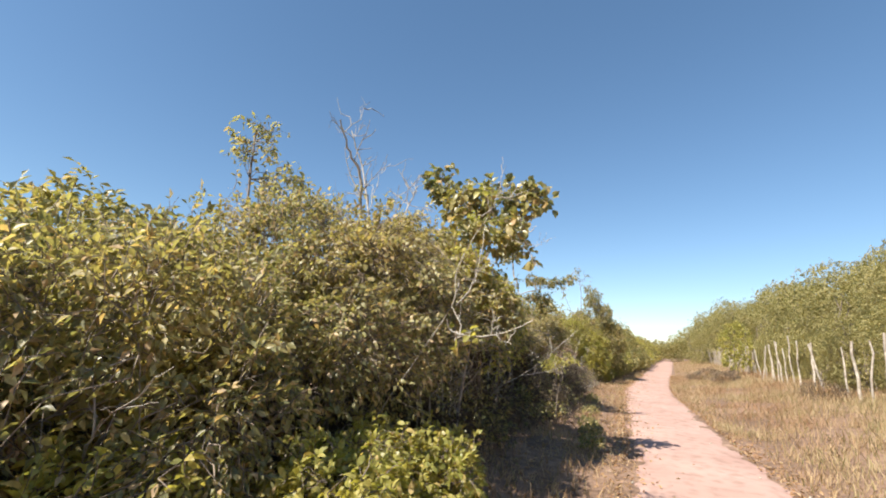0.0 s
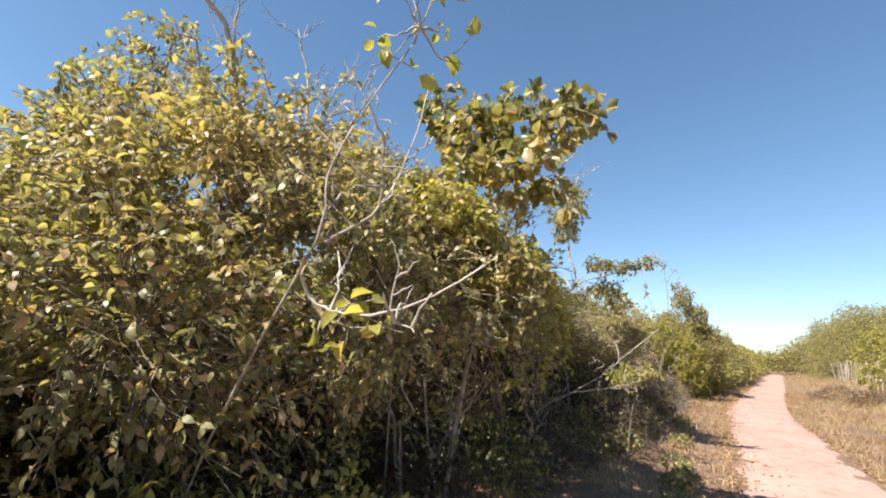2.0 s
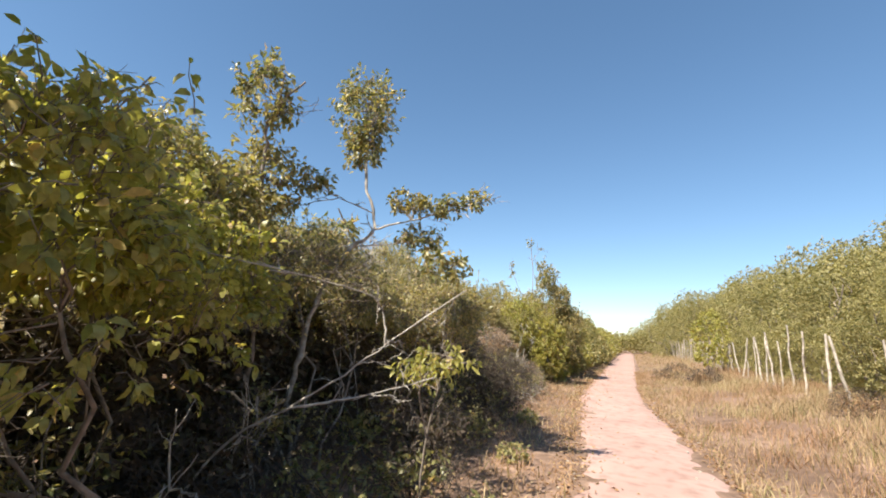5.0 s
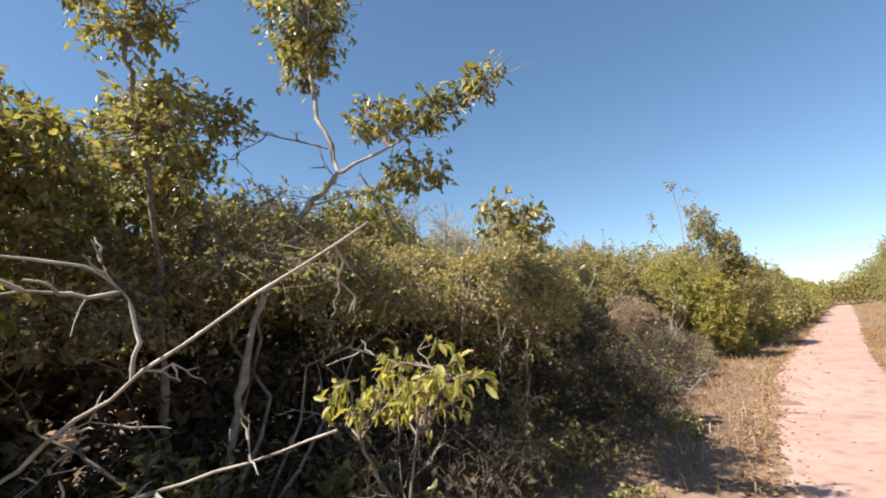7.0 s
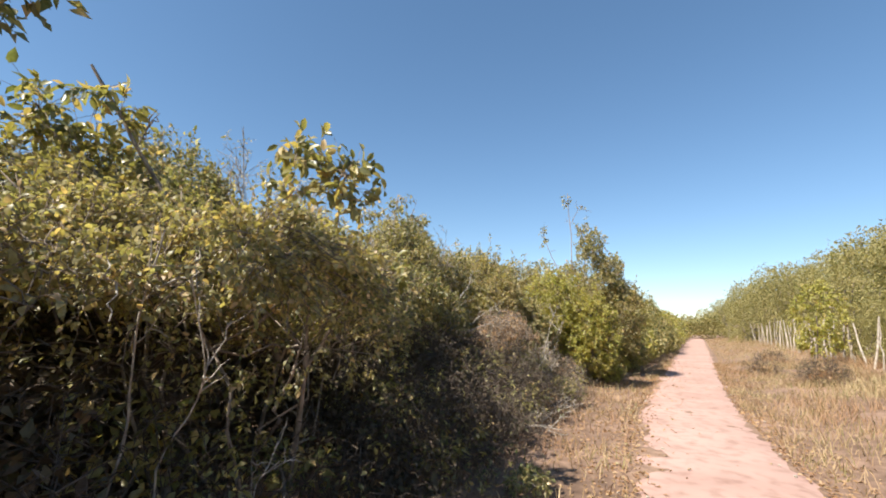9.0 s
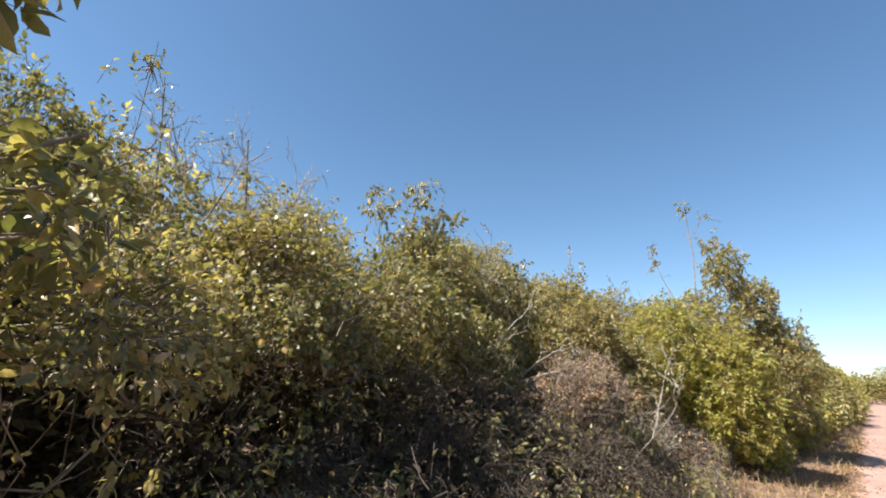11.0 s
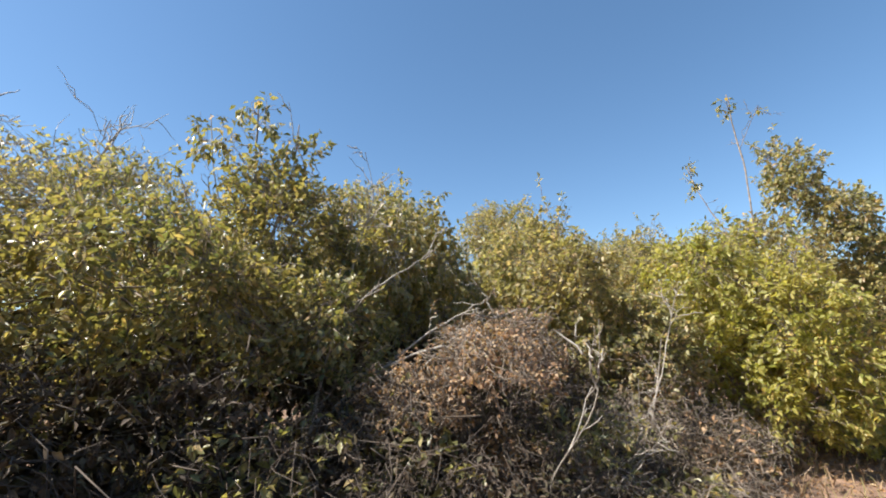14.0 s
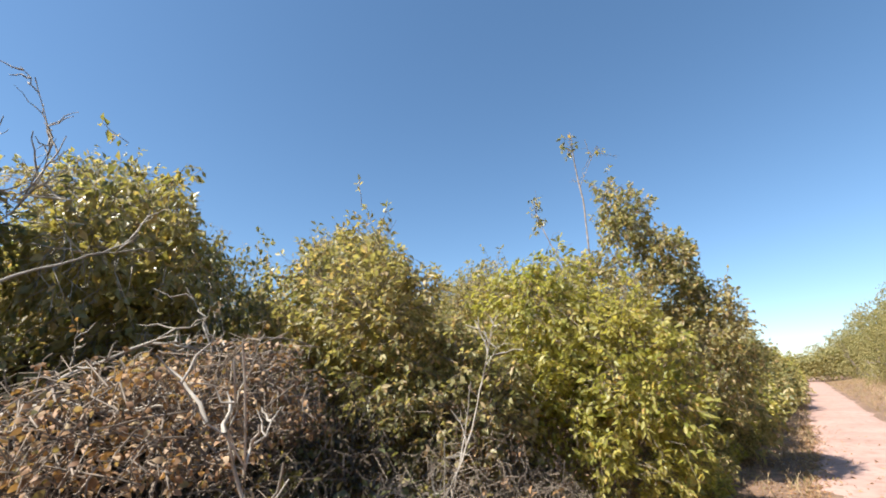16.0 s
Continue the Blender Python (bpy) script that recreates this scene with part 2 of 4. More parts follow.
def bush(name, label, category, root, lobes, leaf, leaf_size, seed, density=70, per_twig=9, width=0.5, bark=BARK, stem=0.03, face=None,
         group="", rich=False, droop=0.35, bare=0.0, twig=0.0034, under=0.0, far=False, shoots=8, oval=False, foot=-0.55):
    """A woody plant: stems from the root to each lobe, branches inside the lobes, twigs out to their skins, leaves along the twigs.
    lobes: (x, y, z, rx, ry, rz). face: the way in which the plant shows its dense side. bare: the share of twigs with no leaf. foot: how far down its lobes the leaves go."""
    rng = np.random.default_rng(seed)
    root = np.array([*root, ground_z(*root) - 0.05])
    thing = tagged(new(name), label, category, group)
    thing.location = root
    stems, branches, twig_a, twig_b = [], [], [], []
    for x, y, z, rx, ry, rz in lobes:
        c, r = np.array([x, y, z]), np.array([rx, ry, rz])
        count = 3 if rz > 0.8 else 2
        ends = c + rng.uniform(-0.45, 0.45, (count, 3)) * r
        starts = root + rng.normal(size=(count, 3)) * [0.12, 0.12, 0.0]
        stems.append(bent(starts, ends, 7, 0.05, rng, 0.05))
        inner = 9
        ways = unit(rng.normal(size=(inner, 3)) + [0, 0, 0.4])
        hubs = c + ways * r * rng.uniform(0.45, 0.7, (inner, 1))
        from_ = ends[rng.integers(0, count, inner)]
        branches.append(bent(from_, hubs, 5, 0.08, rng, 0.03))
        area = 4 * np.pi * ((rx * ry) ** 1.6 / 3 + (rx * rz) ** 1.6 / 3 + (ry * rz) ** 1.6 / 3) ** (1 / 1.6)
        n = max(20, int(area * density))
        ways = unit(rng.normal(size=(n * 2, 3)))
        if face is not None:
            like = ways @ unit(np.array(face, float))
            ways = ways[(like > -0.25) | (rng.random(n * 2) < 0.15)]
        ways = ways[(ways[:, 2] > foot) | (rng.random(len(ways)) < (0.3 if foot < -0.5 else 0.08) + under)][:n]
        lump = np.array([noise.noise(Vector(w * 2.2 + c)) + 0.5 * noise.noise(Vector(w * 5.5 - c)) for w in ways])
        reach = (0.6 + 0.4 * np.sqrt(rng.random(len(ways)))) * (1 + 0.34 * lump)
        tips = c + ways * r * reach[:, None]
        tips = tips[tips[:, 2] > 0.04 + 0.1 * rng.random(len(tips))]
        near = hubs[np.argmin(((tips[:, None] - hubs[None]) ** 2).sum(-1), 1)]
        part_way = rng.uniform(0.25, 0.6, (len(tips), 1))
        twig_a.append(near * (1 - part_way) + tips * part_way)
        twig_b.append(tips)
        if shoots:
            high = tips[np.argsort(-tips[:, 2])[: max(shoots, len(tips) // 6)]]
            from_top = high[rng.integers(0, len(high), shoots)]
            rise = np.stack([rng.normal(0, 0.22, shoots), rng.normal(0, 0.22, shoots), rng.uniform(0.3, 1.0, shoots)], -1) * min(rz, 1.0) * 0.37
            twig_a.append(from_top)
            twig_b.append(from_top + rise)
    a, b = np.concatenate(twig_a), np.concatenate(twig_b)
    a = a + rng.normal(size=a.shape) * np.linalg.norm(b - a, axis=-1, keepdims=True) * (0.12 + 0.45 * bare)
    lines = bent(a, b, 4, 0.08 + 0.13 * bare, rng, 0.06)
    m = len(lines)
    for line in np.concatenate(stems)[:: 2 if far else 1]:
        v, f = tubes(line[None], np.linspace(1, 0.4, 7)[None] * stem * rng.uniform(0.6, 1.2), 6)
        part("stem", mesh_of("stem", v - root, f, bark, True), thing)
    if not far:
        some = np.concatenate(branches)
        v, f = tubes(some, np.linspace(1, 0.45, 5)[None] * stem * 0.42 * rng.uniform(0.7, 1.2, (len(some), 1)), 4)
        tagged(part("branch", mesh_of("branch", v - root, f, bark, True), thing), kind="stuff")
        v, f = tubes(lines, np.linspace(1, 0.4, 4)[None] * twig * rng.uniform(0.7, 1.5, (m, 1)), 3)
        holder = tagged(part("twig", mesh_of("twig", v - root, f, bark), thing), kind="stuff")
    inner_base = []
    if not far:
        for x, y, z, rx, ry, rz in lobes:
            count = int(150 * (rx * ry + rx * rz + ry * rz) * 4 / 3)
            inside = unit(rng.normal(size=(count, 3))) * rng.random((count, 1)) ** 0.5 * 0.62
            inside = inside[inside[:, 2] > foot * 0.6]
            inner_base.append(np.array([x, y, z]) + inside * [rx, ry, rz])
    leafy = np.flatnonzero(rng.random(m) >= bare)
    pick = np.repeat(leafy, per_twig)
    t = rng.uniform(0.35, 1.0, len(pick))
    seg = np.minimum((t * 3).astype(int), 2)
    u = (t * 3 - seg)[:, None]
    base = lines[pick, seg] * (1 - u) + lines[pick, seg + 1] * u
    out = unit(lines[pick, 3] - lines[pick, 0])
    way = out * 0.6 + rng.normal(size=(len(pick), 3)) * 0.65 + [0, 0, -droop]
    size = leaf_size * rng.uniform(0.6, 1.25, len(pick))
    base = base + unit(way) * 0.012
    if inner_base:
        deep = np.concatenate(inner_base)
        deep = deep[deep[:, 2] > 0.1]
        base, way = np.concatenate([base, deep]), np.concatenate([way, rng.normal(size=deep.shape)])
        size = np.concatenate([size, leaf_size * rng.uniform(1.3, 2.0, len(deep))])
    v, f = blades(base, way, size, width, rng, rich=rich, oval=oval)
    tagged(part("foliage", mesh_of("foliage", v - root, f, leaf), thing if far else holder), kind="stuff")
    return thing


# ---- ground and path ----
def bend(y):
    """How far the path has swung to the right at y."""
    u = min(y, 130.0) - 16
    return 0.0 if u < 0 else 0.006 * u * u if u < 8 else 0.384 + 0.096 * (u - 8)


def ground_z(x, y):
    s = x - bend(y)
    rough = 0.022 * noise.noise(Vector((x * 1.6, y * 1.6, 0))) + 0.018 * noise.noise(Vector((x * 5, y * 5, 3)))
    bank = 0.42 * min(1.0, max(0.0, (s - 2.4) / 4.0)) + 0.14 * min(60.0, max(0.0, s - 8.0))
    left = 0.12 * min(1.0, max(0.0, (-s - 0.8) / 2.0))
    return 0.012 + rough + bank + left


def spaced(stops):
    """Grid lines: (from, to, step) runs."""
    out = []
    for a, b, step in stops:
        out += list(np.arange(a, b, step))
    return np.array(out + [stops[-1][1]])


def build_ground():
    xs = spaced([(-3000, -300, 900), (-300, -40, 65), (-40, -8, 4), (-8, -2, 0.5), (-2, 3.6, 0.13), (3.6, 10, 0.4), (10, 40, 3), (40, 300, 52), (300, 3000, 900)])
    ys = spaced([(-3000, -300, 900), (-300, -20, 56), (-20, -2, 2), (-2, 32, 0.19), (32, 60, 0.6), (60, 150, 3), (150, 400, 50), (400, 3000, 650)])
    verts = [(x + (bend(y) if abs(x) < 39 and y < 200 else 0.0), y, 0.0) for y in ys for x in xs]
    verts = [(x, y, ground_z(x, y)) for x, y, _ in verts]
    w = len(xs)
    i, j = np.meshgrid(np.arange(len(ys) - 1), np.arange(w - 1), indexing="ij")
    a = (i * w + j).ravel()
    faces = np.stack([a, a + 1, a + w + 1, a + w], -1)
    tagged(new("ground", mesh_of("ground", verts, faces, SOIL, True)), "dry reddish brown soil under scrub and grass", "ground", kind="structure")


def build_path():
    ys = spaced([(-6, 32, 0.09), (32, 150, 0.6)])
    across = np.linspace(-1, 1, 17)
    verts = []
    for y in ys:
        half = 0.92 + 0.0045 * min(max(y - 12, 0), 60)
        mid = 0.9 + bend(y) + 0.1 * noise.noise(Vector((4, y * 0.35, 2)))
        left, right = (half + 0.12 * noise.noise(Vector((0, y * 0.6, k))) + 0.09 * noise.noise(Vector((0, y * 2.1, k))) + 0.05 * noise.noise(Vector((0, y * 5.3, k))) for k in (7, 13))
        for s in across:
            x = mid + (left if s < 0 else right) * s
            z = 0.012 + 0.05 * (1 - abs(s) ** 5) - 0.03 + 0.006 * noise.noise(Vector((x * 1.6, y * 1.1, 9))) + 0.003 * noise.noise(Vector((x * 7, y * 7, 5)))
            verts.append((x, y, z))
    w = len(across)
    i, j = np.meshgrid(np.arange(len(ys) - 1), np.arange(w - 1), indexing="ij")
    a = (i * w + j).ravel()
    faces = np.stack([a, a + 1, a + w + 1, a + w], -1)
    tagged(new("path", mesh_of("path", verts, faces, SAND, True)), "trodden footpath of pale pink sand", "path", kind="structure")


build_ground()
build_path()

# ---- the thicket on the sunny side of the path ----
FRONT = (1.0, -0.5, 0.35)
THICKET = "thicket beside the path"
NEAR = [
    # label, root, lobes, leaf, leaf size, density, leaves a twig, keywords
    ("dense olive-green bush with small leaves", (-3.0, 0.8), [(-3.4, 0.2, 1.3, 1.3, 1.4, 1.2), (-2.7, 1.9, 1.2, 1.1, 1.1, 1.05)], OLIVE, 0.06, 80, 10, {}),
    ("tall olive-green bush with yellowing top", (-2.7, 3.6), [(-2.3, 3.7, 1.7, 1.05, 1.1, 1.05), (-3.3, 3.6, 2.2, 1.0, 0.8, 0.9), (-3.4, 2.4, 1.5, 0.9, 0.9, 0.8)], OLIVE, 0.062, 80, 10, {}),
    ("low leafy green bush on the verge", (-1.8, 2.9), [(-1.75, 2.9, 0.45, 0.55, 0.85, 0.5), (-1.6, 4.0, 0.4, 0.4, 0.5, 0.35), (-2.2, 1.6, 0.5, 0.6, 0.8, 0.5), (-1.45, 2.3, 0.45, 0.45, 0.6, 0.45), (-1.35, 3.3, 0.4, 0.4, 0.5, 0.4)], YELLOW, 0.075, 80, 9, {}),
    ("yellowing bush with thin pale twigs", (-2.3, 5.4), [(-1.95, 5.3, 1.6, 0.9, 0.95, 1.0), (-2.6, 5.0, 2.2, 0.9, 0.9, 0.8)], OLIVE, 0.068, 80, 9, {"bark": PALE}),
    ("bush with drooping yellow-green leaves", (-2.2, 7.2), [(-1.95, 6.5, 1.7, 0.7, 0.85, 0.75), (-2.3, 7.4, 1.6, 0.8, 0.8, 0.7), (-1.55, 5.5, 1.95, 0.42, 0.55, 0.42), (-1.9, 5.0, 2.3, 0.5, 0.5, 0.4)], YELLOW, 0.08, 70, 8, {"droop": 0.7}),
    ("shaded bush with brown undergrowth", (-2.2, 9.0), [(-3.1, 8.5, 1.5, 0.85, 0.9, 0.75), (-2.35, 10.5, 1.6, 0.6, 0.7, 0.5), (-2.9, 9.9, 1.9, 1.0, 1.0, 0.8)], OLIVE, 0.055, 55, 7, {"bare": 0.3}),
    ("tall dark tangle of leaves and creepers", (-3.2, 7.9), [(-3.3, 7.9, 2.15, 1.0, 1.0, 1.0), (-3.8, 9.0, 2.1, 1.0, 1.0, 0.9), (-3.4, 6.3, 2.2, 0.9, 0.9, 0.9)], GREEN, 0.07, 60, 8, {}),
    ("ragged green bush with open crown", (-4.0, 11.4), [(-3.9, 11.6, 1.95, 1.0, 1.1, 1.0), (-4.4, 10.4, 2.1, 0.9, 0.9, 1.0), (-5.0, 9.7, 3.3, 0.6, 0.6, 0.8)], GREEN, 0.08, 50, 8, {"bare": 0.2}),
    ("olive bush with twiggy shaded foot", (-1.9, 11.8), [(-1.95, 11.8, 1.6, 0.8, 0.9, 0.65), (-2.6, 13.0, 1.4, 0.85, 1.0, 0.72), (-2.9, 11.6, 1.6, 1.0, 1.0, 0.85)], OLIVE, 0.056, 85, 9, {"bare": 0.15}),
    ("rounded bush with dense green leaves", (-3.6, 14.2), [(-3.2, 14.3, 1.6, 1.0, 1.0, 0.9), (-4.8, 13.1, 2.35, 0.9, 0.9, 1.05)], GREEN, 0.068, 75, 9, {}),
    ("tall narrow bush with leafy shoots", (-4.6, 16.9), [(-3.4, 15.8, 1.6, 0.95, 1.1, 0.95), (-3.9, 17.0, 2.15, 0.8, 0.8, 1.1), (-3.2, 17.0, 1.4, 0.7, 0.7, 0.75)], GREEN, 0.072, 75, 8, {}),
    ("twiggy bush with half-bare crown", (-5.6, 17.4), [(-4.6, 18.5, 1.6, 1.0, 1.0, 1.5), (-5.4, 15.8, 2.3, 1.2, 1.2, 1.3), (-4.9, 18.5, 3.1, 0.7, 0.7, 0.6)], OLIVE, 0.068, 60, 8, {"bare": 0.35, "bark": PALE}),
    ("dried-out brown bush with bare pale branches", (-2.6, 18.1), [(-2.05, 17.75, 1.3, 0.5, 0.5, 0.38), (-2.4, 18.3, 1.4, 0.6, 0.6, 0.42), (-2.5, 17.4, 1.05, 0.5, 0.5, 0.4)], DRY, 0.036, 150, 6, {"bare": 0.58, "oval": True, "foot": -0.3, "bark": BARK, "droop": 0.3, "width": 0.62}),
    ("tall green bush behind a dry one", (-5.6, 20.4), [(-4.9, 19.6, 1.6, 1.1, 1.2, 1.4), (-3.5, 18.2, 2.2, 0.6, 0.6, 0.9), (-4.2, 18.5, 2.3, 0.8, 0.8, 0.9), (-5.6, 19.0, 2.6, 1.1, 1.1, 1.1)], GREEN, 0.075, 60, 8, {"droop": 0.9, "bare": 0.25, "bark": PALE}),
    ("olive-green bush with yellow patches", (-3.5, 20.6), [(-3.4, 20.4, 1.9, 1.0, 1.0, 1.35), (-4.4, 21.4, 2.2, 1.1, 1.1, 1.2), (-2.5, 20.9, 1.2, 0.8, 0.9, 1.0)], OLIVE, 0.075, 70, 9, {}),
    ("bright yellow-green bush at the path's edge", (-1.7, 22.0), [(-2.1, 22.2, 1.7, 0.95, 1.1, 1.4), (-1.15, 22.1, 1.3, 0.8, 0.95, 1.2)], YELLOW, 0.08, 65, 9, {}),
    ("tall bush with a ragged grey-green crown", (-2.0, 24.4), [(-1.9, 24.4, 2.0, 1.2, 1.3, 1.6), (-1.35, 24.5, 4.0, 0.55, 0.55, 0.75), (-0.85, 24.8, 3.2, 0.6, 0.7, 0.7), (-0.5, 25.2, 2.0, 0.8, 0.95, 1.2), (-3.7, 24.4, 2.2, 1.4, 1.4, 1.4)], OLIVE, 0.08, 55, 8, {"bare": 0.15}),
    ("high rounded bush with yellowish leaves", (-9.0, 26.5), [(-9.6, 26.8, 4.6, 1.7, 1.7, 1.5), (-8.8, 26.0, 2.4, 1.8, 1.8, 1.9)], OLIVE, 0.1, 40, 8, {}),
    ("spreading bush with pale top", (-7.0, 29.0), [(-7.2, 29.6, 3.3, 1.7, 1.7, 1.6)], OLIVE, 0.1, 40, 8, {"bare": 0.2}),
]
for n, (label, root, lobes, leaf, size, dense, each, more) in enumerate(NEAR):
    shaded = 4.0 < root[1] < 20
    close = 1.0 < root[1] < 20.0
    bush("bush", label, "bush", root, lobes, leaf, size * (0.84 if close else 1.0), 100 + n, dense * (1.3 if close else 1.0), each, face=FRONT, group=THICKET, **{"oval": 1 < root[1] < 15, "foot": -0.12 if shaded else -0.75, "bare": 0.16, "stem": 0.018, **more})


def verge(y):
    """Where the thicket's foot stands beside the path."""
    at = np.interp(y, [0, 4, 8, 12, 14, 16, 18, 20, 22, 24, 30], [-1.5, -1.2, -0.9, -0.85, -0.95, -0.9, -0.85, -0.85, -0.8, -0.7, -0.7])
    return float(at) + bend(y)


# dense shaded growth inside the thicket, behind its hollow foot
rng = np.random.default_rng(6)
for n in range(22):
    y = -0.5 + 1.02 * n
    x = verge(y) - (2.2 if y < 12.5 else 2.9) + rng.uniform(-0.2, 0.2)
    # leaf and bark are coloured darker here to stand for the thicket's shade
    bush("undergrowth", "dense brown undergrowth inside the thicket", "undergrowth", (x, y), [(x, y, 0.7, 0.6, 0.8, 0.85), (x - 0.7, y + 0.5, 0.9, 0.6, 0.8, 1.0)], (SHADE_LEAF if 3 < y < 19 else GREEN), 0.1, 1300 + n, 42, 7,
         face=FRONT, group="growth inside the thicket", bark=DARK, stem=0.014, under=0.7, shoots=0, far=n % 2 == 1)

# brushwood along the foot of the thicket
rng = np.random.default_rng(5)
for n in range(34):
    y = 0.6 + 0.82 * n
    x = verge(y) - (0.62 if 9.5 < y < 21 else 0.95) + rng.uniform(-0.2, 0.15)
    h = rng.uniform(0.3, 0.5)
    dry = n % 3 != 1
    # from y 4 to 15.5 dry leaves take the colour with shade in it
    bush("brushwood", "tangled dry brushwood with brown leaves" if dry else "low green undergrowth among dry twigs", "brushwood", (x, y),
         [(x, y, h * 0.8, 0.6, 0.6, h), (x - 0.7, y + 0.2, h * 1.7, 0.7, 0.6, h * 1.3)], (SHADE_LEAF if 4 < y < 15.5 else DRY) if n % 3 == 0 else GREEN, 0.055, 200 + n, 55, 6, face=FRONT, group="brushwood at the verge",
         # up to y 18 the darker bark paints in shade at the foot
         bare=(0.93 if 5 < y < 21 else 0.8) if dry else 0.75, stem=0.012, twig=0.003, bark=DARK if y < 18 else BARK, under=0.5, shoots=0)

# low scrub between the recess of the thicket and the path, and creeping growth further on
for n in range(20):
    y = 13.2 + 0.42 * n + rng.uniform(-0.2, 0.2)
    x = -1.75 - 0.9 * (n % 2) + rng.uniform(-0.15, 0.15)
    h = rng.uniform(0.4, 0.6) * (1.0 if n % 2 == 0 else 1.5)
    # shade painted into the scrub's leaf and twig colours
    bush("brushwood", "shaded low scrub of brown twigs and small leaves", "brushwood", (x, y), [(x, y, h * 0.8, 0.6, 0.55, h)], SHADE_LEAF, 0.05, 1000 + n, 70, 6,
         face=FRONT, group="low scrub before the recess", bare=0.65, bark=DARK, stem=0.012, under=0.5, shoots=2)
for n in range(22):
    y = 23.4 + 0.8 * n * (1 + 0.02 * n)
    x = verge(y) - 0.6 + rng.uniform(-0.15, 0.1)
    h = rng.uniform(0.35, 0.6)
    bush("bush", "low leafy growth spreading to the path's edge", "bush", (x, y), [(x, y, h * 0.8, 0.6, 0.8, h)], (YELLOW, GREEN, OLIVE)[n % 3], 0.075 if y < 30 else 0.09, 1100 + n, 50 if y < 30 else 30, 8,
         face=FRONT, group="low growth at the path's edge", stem=0.012, under=0.5, shoots=2)

# scrub behind the front row, and the thicket further along the path
BACK = [(-5.8, 1.5, 2.4), (-5.4, 5.0, 2.7), (-5.0, 8.2, 2.9), (-4.8, 11.0, 2.9), (-7.0, 13.6, 4.0), (-8.0, 17.0, 3.7), (-8.4, 21.8, 3.6), (-6.4, 24.4, 3.4)]
for n, (x, y, h) in enumerate(BACK):
    bush("bush", "tangled olive-green scrub bush with bare twigs", "bush", (x, y), [(x, y, h * 0.5, 1.7, 1.9, h * 0.5), (x + 0.5, y + 1.0, h * 0.66, 1.1, 1.1, h * 0.34)],
         OLIVE, 0.1, 300 + n, 20, 8, face=FRONT, group=THICKET, bare=0.2)
FURTHER = []
for n, (label, leaf, x, y, tall) in enumerate([("sunlit olive-green bush along the path", OLIVE, -0.9, 27.6, 2.0), ("sunlit yellow-green bush along the path", YELLOW, -0.7, 30.2, 1.9), ("tall green bush along the path", GREEN, -0.4, 33.0, 2.3)]):
    FURTHER.append(bush("bush", label, "bush", (x, y), [(x, y, 1.2, 1.3, 1.6, 1.3), (x - 0.9, y + 0.6, tall, 1.2, 1.2, 1.3), (x + 0.5, y - 0.5, 0.6, 0.9, 1.2, 0.7)], leaf, 0.13, 400 + n, 15, 7, group=THICKET, far=True, shoots=0))
rng = np.random.default_rng(7)
for n in range(25):
    y = 35.4 + 2.1 * n * (1 + 0.03 * n) + rng.uniform(-0.5, 0.5)
    for side in (0, 1):
        src = FURTHER[int(rng.integers(0, 3))]
        k = rng.uniform(0.9, 1.25)
        x = -1.6 - 3.4 * side + bend(y) + rng.uniform(-0.3, 0.3)
        src.scale = (k, k, k * (1.0 + 0.25 * side))
        copy_thing(src, pose(x, y, ground_z(x, y) - 0.05, 0, 0, rng.uniform(-40, 40)))
        src.scale = (1, 1, 1)

# deep scrub behind, which closes the thicket
for n in range(26):
    y = -5 + 2.6 * (n // 2) + rng.uniform(-0.5, 0.5)
    x = -8.6 - 3.0 * (n % 2) + rng.uniform(-0.6, 0.6) - (3.0 if 10 < y < 30 else 0.0)
    src = FURTHER[int(rng.integers(0, 3))]
    k = rng.uniform(1.0, 1.2)
    src.scale = (k, k, k * 0.95)
    copy_thing(src, pose(x, y, ground_z(x, y) - 0.05, 0, 0, rng.uniform(0, 360)))
    src.scale = (1, 1, 1)

# ---- the wooded slope behind the fence ----
WOOD = "wood behind the fence"
TREES = []
for n in range(5):
    x, y, h = 17.0 + 1.2 * n, 14.0 + 5 * n, 4.4 + 0.3 * n
    r = np.random.default_rng(500 + n)
    lobes = [(x + r.uniform(-1.1, 1.1), y + r.uniform(-1.1, 1.1), ground_z(x, y) + h * f, 1.4, 1.4, h * 0.22) for f in (0.1, 0.25, 0.45, 0.66, 0.82)]
    TREES.append(bush("tree", "sunlit scrub tree with thin yellow-green crown", "tree", (x, y), lobes, FAR, 0.115, 520 + n, 13, 6, group=WOOD, stem=0.05, far=True, bare=0.1, shoots=0))
for n in range(102):
    row = n % 3
    m = n // 3
    y = 3 + 2.4 * m * (1 + 0.025 * m) + rng.uniform(-1, 1)
    x = (9.0, 13.5, 22.0)[row] + 0.6 * bend(y) + rng.uniform(-1.0, 2.0)
    src = TREES[int(rng.integers(0, 5))]
    k = rng.uniform(0.85, 1.2) * (1.0, 1.1, 1.5)[row] * (0.72 if y < 24 else 1.0 if y < 36 else 1.25)
    src.scale = (k, k, k)
    copy_thing(src, pose(x, y, ground_z(x, y) - 0.05, 0, 0, rng.uniform(0, 360)))
    src.scale = (1, 1, 1)

